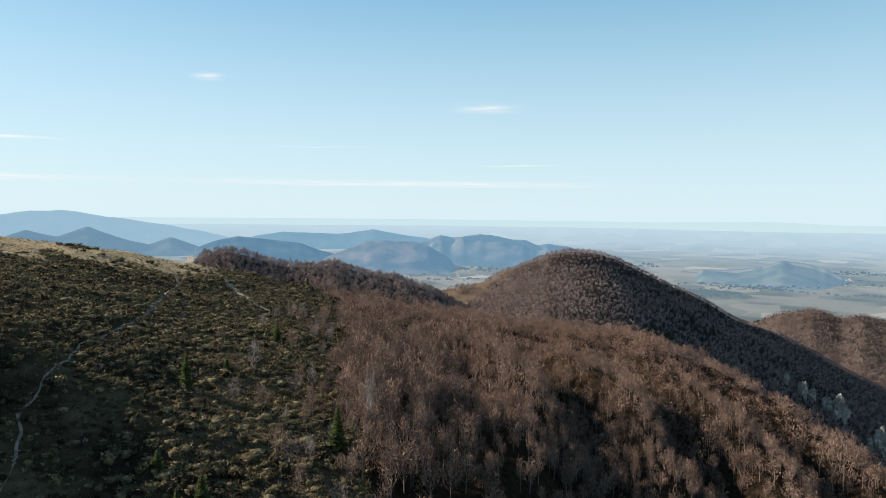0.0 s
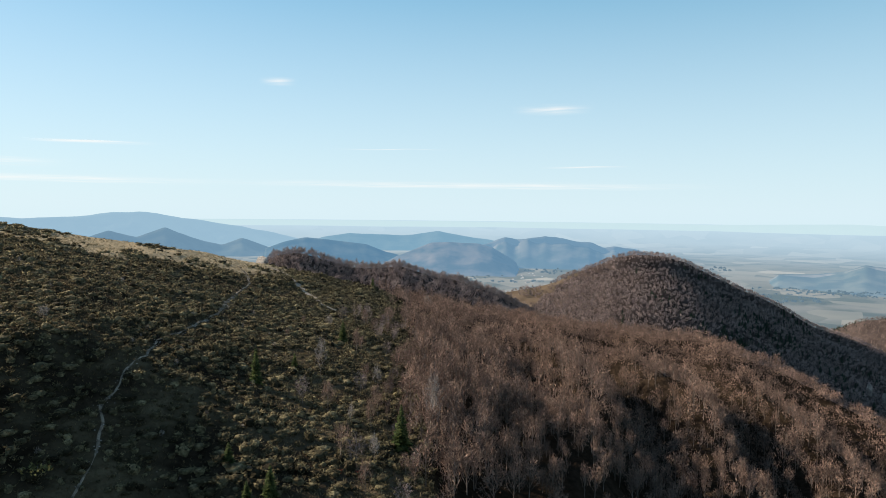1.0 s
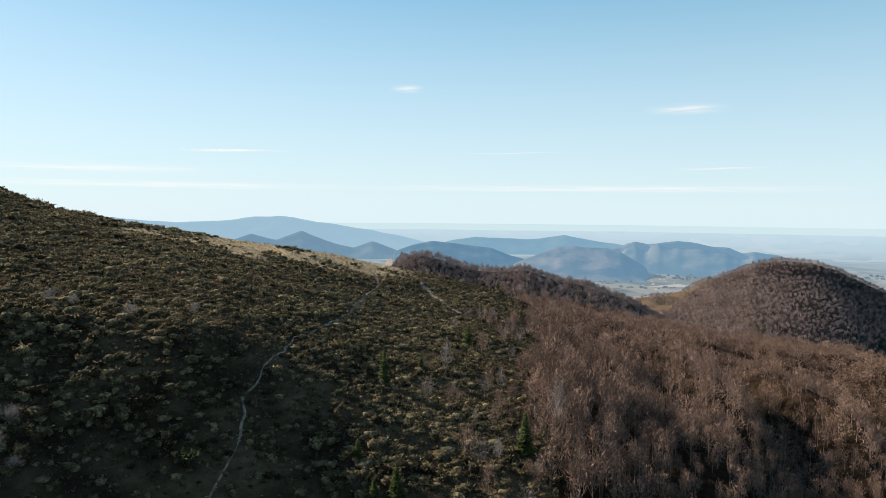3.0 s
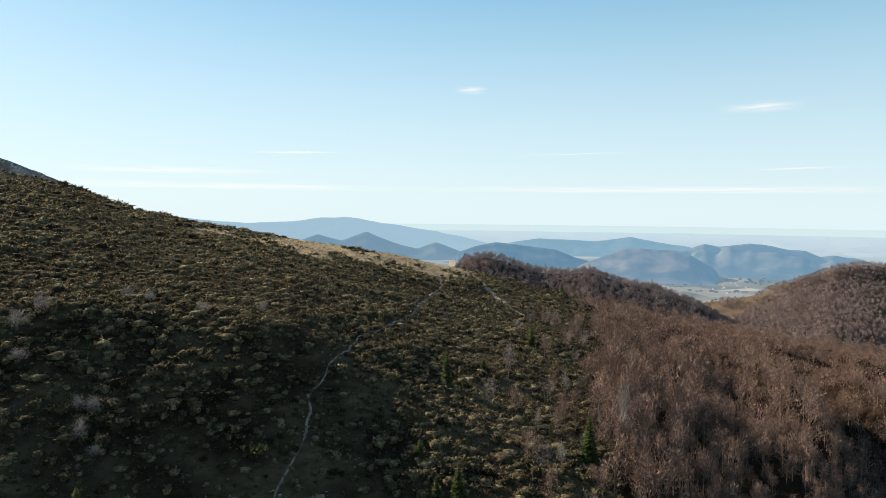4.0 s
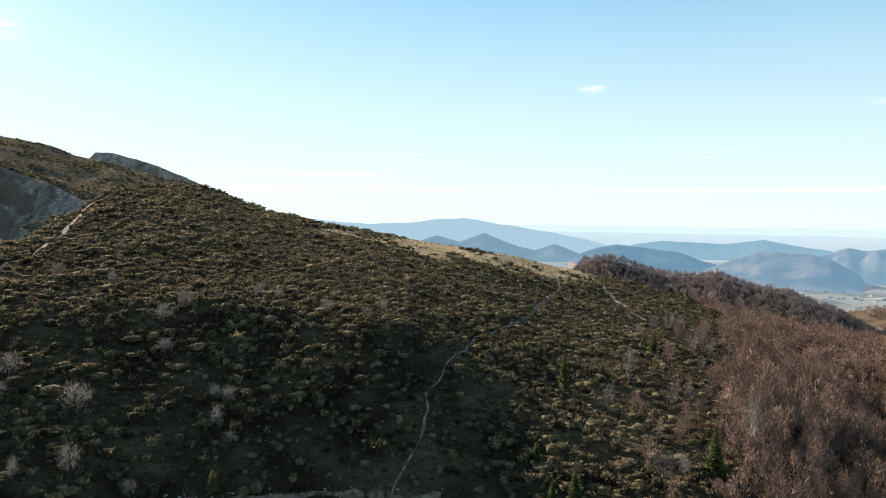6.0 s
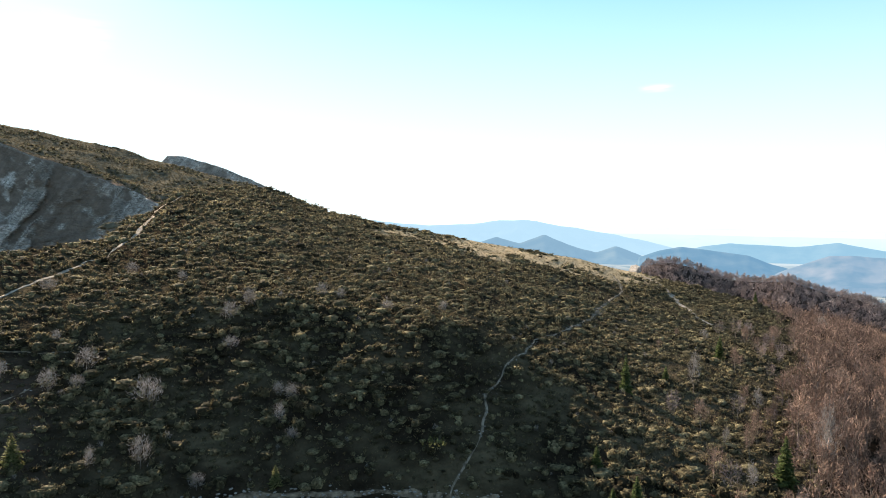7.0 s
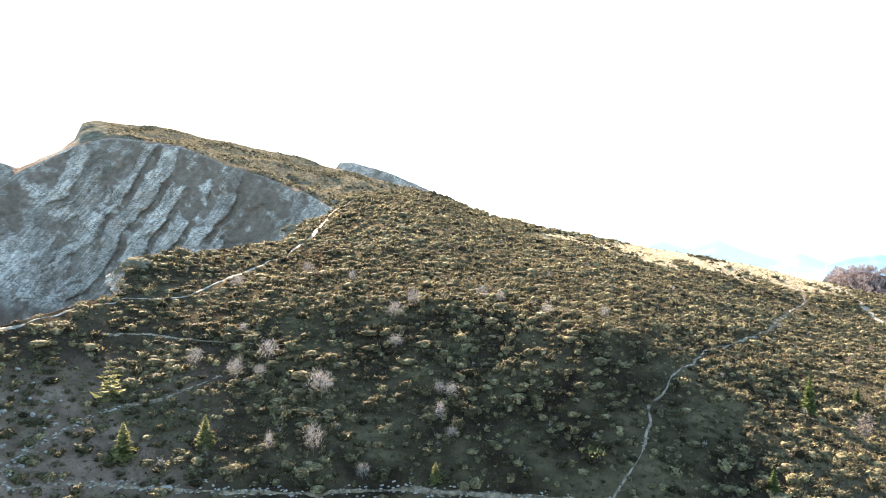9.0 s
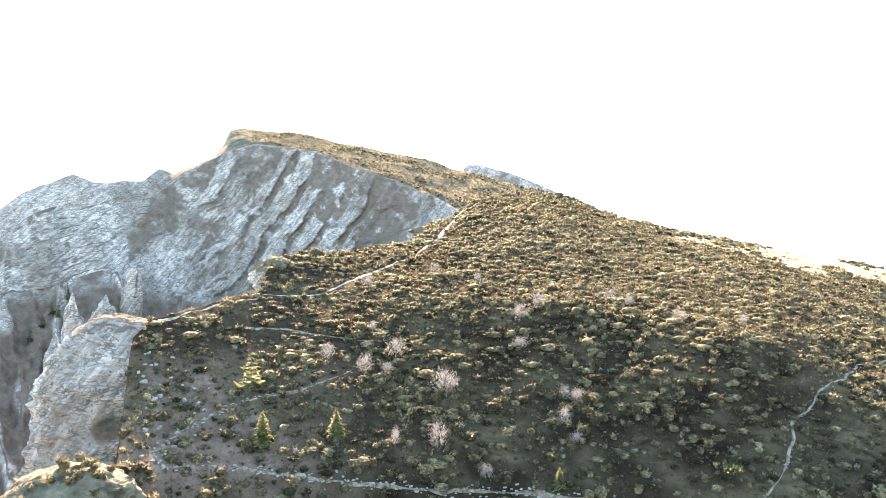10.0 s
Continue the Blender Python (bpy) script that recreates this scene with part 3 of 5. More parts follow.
HUMP_TOP = [(3, -8.2), (-0.7, -7.2), (-2.6, -6.7), (-4.0, -6.2), (-4.9, -5.6), (-6.7, -4.9), (-8.5, -4.15), (-10, -3.9), (-12.1, -4.0), (-13.8, -4.45),
            (-16.4, -5.6), (-19.4, -7.1), (-22.7, -8.6), (-25.8, -9.6), (-27.7, -10.6), (-29.6, -11.6), (-32.7, -13.0), (-37, -15)]
hump_far = lambda a: np.interp(a, [-37, -30, -22, -14, -8, 3], [760, 735, 690, 635, 610, 600])
r_h = softened(hump_far(a)[:, None], 20)[:, 0]
clearing = lambda x, y, r, z: {"meadow": 0.1 * np.clip((a[None] + 5.2) / 1.2 + 1.5 * fbm(x, y, 40), 0, 1) * np.ones(r.shape) * (r < 5000),
                               "wood": np.clip(1 - (a[None] + 5.2) / 1.2 - 1.5 * fbm(x, y, 40), 0, 1) * np.ones(r.shape)}
far_hump = hill("wooded_hump", a, skyline(HUMP_TOP, a, r_h, 0.8), (r_h - 200, (r_h - 200) * tilt(np.minimum(-13, along([(p, q, 0) for p, q in HUMP_TOP], a, 1) - 5))), (r_h + 160, -210 + 0 * a),
                [HILL_FLOOR, DRY_MEADOW], "rounded hill with a leafless brown wood and dark firs", 4.0, 70.0, masks=clearing, hollow=9.0, open_from=-3.2)
a = np.arange(-40, -21, 0.15)
RIGHT_TOP = [(-21, -9.5), (-23.9, -8.3), (-25.8, -7.5), (-28, -7.0), (-29.8, -7.5), (-31.1, -7.1), (-32.4, -7.4), (-40, -7.5)]
r_r = 1000 + 0 * a
side_hill = hill("side_hill", a, skyline(RIGHT_TOP, a, r_r, 0.2), (r_r - 330, -232 + 0 * a), (r_r + 250, -240 + 0 * a), [HILL_FLOOR],
                 "wooded brown hill above the valley", 8.0, 90.0, hollow=14.0)


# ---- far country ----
def far_hill(name, table, r, foot_dip, amount, label, dark=(0.05, 0.07, 0.06), light=(0.12, 0.13, 0.1), rough=6.0, size=120.0, deep=260.0, air=HAZE_GLOW, cliff=0.0):
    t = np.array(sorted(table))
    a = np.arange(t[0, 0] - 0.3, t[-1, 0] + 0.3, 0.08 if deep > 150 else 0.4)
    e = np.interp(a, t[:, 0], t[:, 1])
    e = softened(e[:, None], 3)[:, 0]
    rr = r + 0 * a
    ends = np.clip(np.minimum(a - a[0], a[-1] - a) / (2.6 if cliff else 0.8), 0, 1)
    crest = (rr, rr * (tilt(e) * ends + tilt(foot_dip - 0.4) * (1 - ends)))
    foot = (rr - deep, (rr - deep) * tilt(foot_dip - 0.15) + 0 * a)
    # painted haze: amount is the share of the hill's colour that glows
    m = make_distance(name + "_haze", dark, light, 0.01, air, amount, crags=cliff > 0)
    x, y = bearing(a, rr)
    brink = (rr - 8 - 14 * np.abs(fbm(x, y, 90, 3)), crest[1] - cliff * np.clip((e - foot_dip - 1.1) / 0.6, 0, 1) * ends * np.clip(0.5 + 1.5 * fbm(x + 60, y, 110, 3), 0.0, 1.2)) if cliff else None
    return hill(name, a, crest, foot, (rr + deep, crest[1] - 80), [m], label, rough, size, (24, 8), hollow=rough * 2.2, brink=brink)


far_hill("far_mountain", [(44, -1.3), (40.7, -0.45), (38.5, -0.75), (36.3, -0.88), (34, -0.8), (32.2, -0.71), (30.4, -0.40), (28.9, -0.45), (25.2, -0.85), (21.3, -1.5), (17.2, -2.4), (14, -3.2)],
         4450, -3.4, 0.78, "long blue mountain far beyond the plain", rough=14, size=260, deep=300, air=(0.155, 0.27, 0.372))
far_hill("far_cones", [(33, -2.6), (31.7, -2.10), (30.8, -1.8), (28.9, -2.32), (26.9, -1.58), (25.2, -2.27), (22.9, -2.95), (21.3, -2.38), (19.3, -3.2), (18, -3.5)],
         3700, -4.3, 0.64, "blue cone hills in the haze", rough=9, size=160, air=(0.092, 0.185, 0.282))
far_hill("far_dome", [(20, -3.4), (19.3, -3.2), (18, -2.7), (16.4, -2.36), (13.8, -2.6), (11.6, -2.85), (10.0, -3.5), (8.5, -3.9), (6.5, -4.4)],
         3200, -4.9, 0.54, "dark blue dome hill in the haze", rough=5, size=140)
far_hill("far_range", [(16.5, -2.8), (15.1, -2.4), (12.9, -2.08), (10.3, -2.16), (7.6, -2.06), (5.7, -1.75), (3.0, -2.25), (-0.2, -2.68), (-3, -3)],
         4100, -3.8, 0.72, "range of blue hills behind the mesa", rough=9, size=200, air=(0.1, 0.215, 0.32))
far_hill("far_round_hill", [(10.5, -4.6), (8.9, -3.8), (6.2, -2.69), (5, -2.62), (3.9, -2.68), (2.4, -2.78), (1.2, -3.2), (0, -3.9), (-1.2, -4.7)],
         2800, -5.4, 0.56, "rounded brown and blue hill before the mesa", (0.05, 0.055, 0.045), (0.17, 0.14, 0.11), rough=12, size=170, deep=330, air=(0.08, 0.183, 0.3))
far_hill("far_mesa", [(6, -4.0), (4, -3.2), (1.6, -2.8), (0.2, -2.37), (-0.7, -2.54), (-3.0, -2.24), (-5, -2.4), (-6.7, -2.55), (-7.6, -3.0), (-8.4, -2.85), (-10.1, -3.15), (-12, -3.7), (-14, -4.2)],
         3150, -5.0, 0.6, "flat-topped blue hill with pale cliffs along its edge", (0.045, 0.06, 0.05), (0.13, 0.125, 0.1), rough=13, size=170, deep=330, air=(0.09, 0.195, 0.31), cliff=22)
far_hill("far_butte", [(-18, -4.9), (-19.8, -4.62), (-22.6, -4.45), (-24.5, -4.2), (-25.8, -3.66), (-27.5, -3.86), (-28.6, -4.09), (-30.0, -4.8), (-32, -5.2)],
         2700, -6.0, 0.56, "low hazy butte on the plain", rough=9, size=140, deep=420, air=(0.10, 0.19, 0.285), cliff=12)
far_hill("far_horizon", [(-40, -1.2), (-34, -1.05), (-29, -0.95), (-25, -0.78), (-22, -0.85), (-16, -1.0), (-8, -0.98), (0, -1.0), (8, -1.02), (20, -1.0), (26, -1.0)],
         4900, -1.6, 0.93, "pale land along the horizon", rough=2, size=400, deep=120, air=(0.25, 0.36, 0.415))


def cirrus(a, dip, wide, tall, height):
    """A thin sheet of ice cloud high over the plain."""
    r0, r1 = height / tilt(dip + tall / 2), min(height / tilt(dip - tall / 2), 4940)
    r = (r0 + r1) / 2
    half, n = r * tilt(wide / 2), 24
    u, v = np.meshgrid(np.linspace(-half, half, n), np.linspace(r0 - r, r1 - r, 8))
    w = 12 * fbm(u + 999, v, 400, 2)
    ob = mesh_object("cirrus_cloud", np.stack([u, v, w], -1).reshape(-1, 3), grid_faces(8, n), [CLOUD], smooth=True)
    ob.matrix_world = pose(*bearing(a, r), EYE + height, 0, 0, a)
    return tagged(ob, "thin white wisp of high cloud", "cloud", group="wisps of cloud", kind="structure")


for row_ in [(33.2, 4.2, 9, 0.8, 400), (31.8, 4.05, 10, 0.6, 410), (32.6, 4.1, 7, 0.7, 405), (18.5, 9.7, 3.2, 0.9, 700), (-3.4, 7.9, 7, 1.1, 600), (9.6, 4.4, 11, 0.7, 400), (-6.0, 3.25, 8, 0.5, 280),
             (42, 3.0, 20, 0.8, 220), (38, 1.75, 34, 1.1, 130), (4, 1.9, 44, 0.8, 130), (63.4, 12.4, 8, 3.8, 700)]:
    cirrus(*row_)


# ---- plants: patterns as arrays of corners and triangles ----
def blade(base, tip, wide, roll):
    """A thin triangle from base to tip."""
    d = tip - base
    d = d / (np.linalg.norm(d) + 1e-9)
    s = np.cross(d, (0, 0, 1) if abs(d[2]) < 0.9 else (1, 0, 0))
    s = s / np.linalg.norm(s)
    s = s * math.cos(roll) + np.cross(d, s) * math.sin(roll)
    return [base - s * wide / 2, base + s * wide / 2, tip]


class Pattern:
    """A plant's corners and triangles, with a material for each triangle."""

    def __init__(self):
        self.v, self.f, self.m = [], [], []

    def tri(self, corners, mat):
        n = len(self.v)
        self.v += [np.asarray(c, float) for c in corners]
        self.f.append((n, n + 1, n + 2))
        self.m.append(mat)

    def stem(self, points, radii, mat, sides=4):
        """A tapered round stem through the points."""
        n = len(self.v)
        for p, r in zip(points, radii):
            for k in range(sides):
                w = 2 * math.pi * k / sides
                self.v.append(np.array(p) + (r * math.cos(w), r * math.sin(w), 0))
        for i in range(len(points) - 1):
            for k in range(sides):
                a, b = n + i * sides + k, n + i * sides + (k + 1) % sides
                self.f += [(a, b, b + sides), (a, b + sides, a + sides)]
                self.m += [mat, mat]

    def dome(self, g, rings, top, height, wide, sides, mat):
        """An uneven closed dome through rings of (height, radius), as shares of the plant's height and width."""
        first = len(self.v)
        for z, o in rings:
            for k in range(sides):
                w, q = 6.283 * k / sides + g.normal(0, 0.12), wide * o * g.uniform(0.75, 1.2)
                self.v.append(np.array([q * math.cos(w), q * math.sin(w), height * z * g.uniform(0.94, 1.06)]))
        self.v.append(np.array([*g.normal(0, 0.05, 2) * wide, height * top]))
        for i in range(len(rings) - 1):
            for k in range(sides):
                a, b = first + i * sides + k, first + i * sides + (k + 1) % sides
                self.f += [(a, b, b + sides), (a, b + sides, a + sides)]
                self.m += [mat, mat]
        for k in range(sides):
            a = first + (len(rings) - 1) * sides
            self.f.append((a + k, a + (k + 1) % sides, len(self.v) - 1))
            self.m.append(mat)

    def arrays(self):
        return np.array(self.v), np.array(self.f), np.array(self.m)


def crown_tree(g, height, wide, twigs, long, thick, lobes=6, base=0.35, sides=3, limbs=6):
    """A leafless tree with a broad domed crown: lobes of short fine twigs that point outward, over a clear trunk."""
    p = Pattern()
    girth = 0.012 * height
    if sides:
        p.stem([(0, 0, -0.3), (0.08, 0, height * 0.45), (0, 0.05, height * 0.85)], [girth, girth * 0.7, girth * 0.2], 0, sides)
    knobs = []
    for k in range(lobes):
        w, o = 2.4 * k + g.normal(0, 0.3), wide * 0.33 * math.sqrt((k + 0.3) / lobes)
        tall = height * (0.80 - 0.22 * (o / (wide * 0.33)) ** 2 + g.normal(0, 0.035))
        knobs.append((np.array([o * math.cos(w), o * math.sin(w), tall]), wide * g.uniform(0.2, 0.29), height * g.uniform(0.19, 0.27)))
    for k in range(min(limbs, lobes)):
        c = knobs[-1 - k][0]
        p.stem([(0, 0, height * base), c], [girth * 0.5, girth * 0.12], 0, 3)
    for k in range(twigs):
        c, rx, rz = knobs[k % lobes]
        d = g.normal(0, 1, 3)
        d[2] = abs(d[2]) if g.random() < 0.8 else d[2]
        d = d / np.linalg.norm(d)
        at = c + d * (rx, rx, rz) * g.uniform(0.55, 1.0)
        way = d * 0.975 + (0, 0, 0.55) + g.normal(0, 0.28, 3)
        way = way / np.linalg.norm(way) * long * g.uniform(0.6, 1.3)
        p.tri(blade(at - way * 0.6, at + way * 0.4, thick * g.uniform(0.6, 1.3), g.uniform(0, 3.14)), 1)
    return p.arrays()


def beech(g, height, wide, limbs, twigs, long, thick, sides=4, clear=0.3):
    """A leafless forest tree: a straight pale trunk, limbs that rise steeply to a domed top, and upright fine twigs along them."""
    p = Pattern()
    girth = 0.012 * height
    lean = g.normal(0, 0.025, 2)
    axis = lambda s: np.array([lean[0] * s * height, lean[1] * s * height, s * height])
    if sides:
        p.stem([(0, 0, -0.4), axis(0.4), axis(0.93)], [girth, girth * 0.75, girth * 0.2], 0, sides)
    tips = []
    for k in range(limbs):
        u = (k + 0.5) / limbs
        w, o = 2.4 * k + g.normal(0, 0.3), wide / 2 * math.sqrt(u) * g.uniform(0.8, 1.08)
        top = height * (1.0 - 0.38 * u ** 1.5) * g.uniform(0.92, 1.04)
        start = axis(clear + (0.62 - clear) * (1 - u) * g.uniform(0.7, 1.0))
        end = np.array([o * math.cos(w) + lean[0] * top, o * math.sin(w) + lean[1] * top, top])
        mid = start + (end - start) * (0.62, 0.62, 0.42)
        if sides:
            p.stem([start, mid, end], [girth * 0.34, girth * 0.24, girth * 0.07], 0, 3)
        tips.append((start, mid, end))
    for k in range(twigs):
        a, b, c = tips[k % limbs]
        s = g.uniform(0.25, 1.0) ** 0.7
        at = a + (b - a) * s * 2 if s < 0.5 else b + (c - b) * (s * 2 - 1)
        way = np.array([1.3 * c[0] / wide, 1.3 * c[1] / wide, 0.75]) + g.normal(0, 0.45, 3)
        way = way / np.linalg.norm(way)
        at = at + g.normal(0, 0.08, 3) * wide
        p.tri(blade(at - way * long * 0.3, at + way * long * g.uniform(0.5, 0.9), thick * g.uniform(0.6, 1.4), g.uniform(0, 3.14)), 1)
    return p.arrays()


def fir(g, height, wide, whorls, per, droop=0.25, thin=0.34):
    """A fir: a straight trunk with whorls of flat branches, each with sprays of needles."""
    p = Pattern()
    p.stem([(0, 0, -0.2), (0, 0, height * 0.5), (0, 0, height * 0.97)], [0.022 * height, 0.013 * height, 0.01], 0, 5)
    for k in range(whorls):
        s = 0.06 + 0.93 * k / whorls
        reach = wide / 2 * (1 - s) ** 0.85 * g.uniform(0.8, 1.12) + 0.06
        for j in range(per):
            w = 6.283 * (j + 0.5 * (k % 2)) / per + g.normal(0, 0.2)
            out = np.array([math.cos(w), math.sin(w), 0])
            at = np.array([0, 0, s * height])
            end = at + out * reach * g.uniform(0.8, 1.15) + (0, 0, reach * g.uniform(-droop, droop * 0.8))
            p.tri(blade(at + (0, 0, 0.1), end, thin * reach + 0.09, g.normal(0, 0.3)), 1)
            for i in range(3):
                root = at + (end - at) * (0.3 + 0.25 * i)
                turn = 0.8 if i % 2 else -0.8
                way = np.array([math.cos(w + turn), math.sin(w + turn), g.normal(0.1, 0.25)])
                p.tri(blade(root, root + way * reach * g.uniform(0.35, 0.6), 0.24 * reach + 0.08, g.normal(0, 0.7)), 1)
    return p.arrays()


def juniper(g, height, wide, tufts, size=0.3, stems=4):
    """A low evergreen bush: an uneven mound of upward sprays over a few stems."""
    p = Pattern()
    for k in range(stems):
        w = g.uniform(0, 6.28)
        p.stem([(0, 0, -0.1), (wide * 0.3 * math.cos(w), wide * 0.3 * math.sin(w), height * 0.6)], [0.04, 0.015], 0, 3)
    humps = [(g.uniform(-0.3, 0.3) * wide, g.uniform(-0.3, 0.3) * wide, g.uniform(0.6, 1.0)) for _ in range(4)]
    for k in range(tufts):
        hx, hy, hh = humps[k % 4]
        w, o = g.uniform(0, 6.28), math.sqrt(g.random()) * 0.3 * wide
        x, y = hx + o * math.cos(w), hy + o * math.sin(w)
        top = height * hh * math.sqrt(max(0.05, 1 - (o / (0.33 * wide)) ** 2))
        at = np.array([x, y, top * g.uniform(0.35, 0.8)])
        way = np.array([math.cos(w) * 0.7, math.sin(w) * 0.7, 0.75]) + g.normal(0, 0.35, 3)
        p.tri(blade(at, at + way / np.linalg.norm(way) * size * g.uniform(0.8, 1.7), size * g.uniform(0.5, 0.9), g.uniform(0, 3.14)), 1)
    return p.arrays()


def cushion(g, height, wide, tufts, size=0.34, sides=6):
    """A dense low evergreen cushion: an uneven dome of foliage with sprays standing out of it."""
    p = Pattern()
    if sides > 6:
        p.stem([(0, 0, -0.15), (0.1, 0.05, height * 0.5)], [0.07, 0.03], 0, 4)
    cx, cy = g.normal(0, 0.06, 2) * wide
    rim = []
    for z, o in ((-0.15, 0.34), (0.36, 0.39), (0.68, 0.23)):
        n = len(p.v)
        for k in range(sides):
            w = 6.283 * k / sides + g.normal(0, 0.12)
            q = wide * o * g.uniform(0.72, 1.2)
            p.v.append(np.array([q * math.cos(w), q * math.sin(w), height * z * g.uniform(0.85, 1.15)]))
        rim.append(n)
    for n, m in zip(rim, rim[1:]):
        for k in range(sides):
            j = (k + 1) % sides
            p.f += [(n + k, n + j, m + j), (n + k, m + j, m + k)]
            p.m += [1, 1]
    p.v.append(np.array([cx, cy, height * 0.83]))
    for k in range(sides):
        p.f.append((rim[2] + k, rim[2] + (k + 1) % sides, len(p.v) - 1))
        p.m.append(1)
    for k in range(tufts):
        w, s = g.uniform(0, 6.283), g.uniform(0.1, 1.0)
        o = wide * 0.46 * math.sqrt(1 - 0.8 * s * s)
        at = np.array([o * math.cos(w), o * math.sin(w), height * s]) * 0.88
        way = np.array([math.cos(w) * 0.7, math.sin(w) * 0.7, 0.9]) + g.normal(0, 0.4, 3)
        p.tri(blade(at, at + way / np.linalg.norm(way) * size * g.uniform(0.7, 1.5), size * g.uniform(0.4, 0.8), g.uniform(0, 3.14)), 1)
    return p.arrays()


def spruce(g, height, wide, rows=4, per=5):
    """A slim far spruce: tiers of drooping sprays round a hidden trunk."""
    p = Pattern()
    for k in range(rows):
        s = k / rows
        for j in range(per):
            w = 6.283 * (j + 0.5 * (k % 2)) / per + g.normal(0, 0.2)
            o = wide / 2 * (1 - s * 0.85) * g.uniform(0.8, 1.2)
            top = np.array([0, 0, height * min(1.0, s + 0.36)])
            low = np.array([o * math.cos(w), o * math.sin(w), height * s * 0.95])
            side = np.array([-math.sin(w), math.cos(w), 0]) * o * 0.75
            p.tri([low - side, low + side, top], 1)
    return p.arrays()


def tuft(g):
    p = Pattern()
    for k in range(6):
        w = g.uniform(0, 6.28)
        p.tri(blade(np.array([0.1 * math.cos(w), 0.1 * math.sin(w), -0.05]), np.array([0.35 * math.cos(w), 0.35 * math.sin(w), g.uniform(0.2, 0.42)]), 0.12, g.uniform(0, 3)), 0)
    return p.arrays()


def stand(name, patterns, spots, mats, label, category, kind="stuff", g=rng, squash=(0.8, 1.25), heights=(0.8, 1.25)):
    """One mesh of many plants: each spot (x, y, z, size) takes a pattern, turned and scaled by chance."""
    spots = np.asarray(spots, float)
    pick = g.integers(0, len(patterns), len(spots))
    vs, fs, ms, n = [], [], [], 0
    for k, (v, f, m) in enumerate(patterns):
        s = spots[pick == k]
        if not len(s):
            continue
        w, wide, tall = g.uniform(0, 6.283, len(s)), g.uniform(*squash, len(s)) * s[:, 3], g.uniform(*heights, len(s)) * s[:, 3]
        c, d = np.cos(w) * wide, np.sin(w) * wide
        x = v[None, :, 0] * c[:, None] - v[None, :, 1] * d[:, None] + s[:, 0, None]
        y = v[None, :, 0] * d[:, None] + v[None, :, 1] * c[:, None] + s[:, 1, None]
        z = v[None, :, 2] * tall[:, None] + s[:, 2, None]
        vs.append(np.stack([x, y, z], -1).reshape(-1, 3))
        fs.append((f[None] + len(v) * np.arange(len(s))[:, None, None] + n).reshape(-1, 3))
        ms.append(np.tile(m, len(s)))
        n += len(vs[-1])
    ob = mesh_object(name, np.concatenate(vs), np.concatenate(fs), mats, index=np.concatenate(ms))
    return tagged(ob, label, category, kind=kind)


def thing(name, pattern, names, mats, label, category, group=""):
    """One plant as an Empty with its parts: the parts are meshes that copies share."""
    v, f, m = pattern
    base = new(name)
    for k, (n, mat) in enumerate(zip(names, mats)):
        own = f[m == k]
        if not len(own):
            continue
        used, faces = np.unique(own, return_inverse=True)
        mesh_object(n, v[used], faces.reshape(own.shape), [mat], parent=base)
    return tagged(base, label, category, group)


def scatter(step, box, g=rng):
    """Points of a jittered grid over bearings and distances: arrays of bearing and distance."""
    a0, a1, r0, r1 = box
    x, y = np.meshgrid(np.arange(-r1, r1, step), np.arange(-r1, r1, step))
    x, y = x.ravel() + g.uniform(-0.5, 0.5, x.size) * step * 0.95, y.ravel() + g.uniform(-0.5, 0.5, y.size) * step * 0.95
    a, r = np.degrees(np.arctan2(-x, y)), np.hypot(x, y)
    keep = (a > a0) & (a < a1) & (r > r0) & (r < r1)
    return a[keep], r[keep]


def place(sheet, a, r, size, sink=0.1):
    x, y = bearing(a, r)
    return np.stack([x, y, sheet.height(a, r) + EYE - sink, size + 0 * np.asarray(a)], -1)


def skyline_of(a):
    return along(RIDGE + SPUR, a, 2), along(FOOT, a, 2)


def put(model, m, first):
    """The model itself, or a copy of it, at the pose m with its scale."""
    if first:
        model.matrix_basis = m
    else:
        copy_thing(model, m @ Matrix.Diagonal((1 / model.scale.x, 1 / model.scale.y, 1 / model.scale.z, 1)))


g = np.random.default_rng(3)

# ---- the leafless wood on the spur ----
a, r = scatter(3.3, (-36, 17, 88, 470))
top, foot = skyline_of(a)
s = (r - foot) / (top - foot)
x, y = bearing(a, r)
edge = 8.9 - 3.0 * (1 - s) + 2.0 * fbm(x, y, 30)
outliers = 0.55 * np.clip((edge + 4.5 - a) / 4.5, 0, 1) ** 1.5 * np.clip(0.4 + 2.5 * fbm(x, y, 10), 0, 1)
keep = ((a < edge) | (g.random(len(a)) < outliers)) & (s > -0.15) & (s < 1.2 + 2.5 * np.clip((-8 - a) / 8, 0, 1)) & (fbm(x * 0.7 + 70, y * 1.3, 13, 3) > -0.34)
a, r, s = a[keep], r[keep], s[keep]
size = 0.84 + 0.22 * fbm(*bearing(a, r), 40) + 0.3 * fbm(*bearing(a + 50, r), 12, 2) + g.uniform(-0.22, 0.24, len(a)) + 0.15 * np.clip((a + 3) / 6, 0, 1)
bands = [(0, 165, [beech(g, 8.4, w, 12, 320, 0.85, 0.117, 3, 0.16) for w in (3.4, 3.8, 4.2, 3.6, 4.6)]),
         (165, 240, [beech(g, 7.0, w, 9, 145, 0.75, 0.166, 3, 0.16) for w in (4.0, 4.5, 5.0, 3.6)]),
         (240, 999, [beech(g, 5.8, w, 8, 80, 0.75, 0.23, 0, 0.16) for w in (4.4, 5.0, 5.6)])]
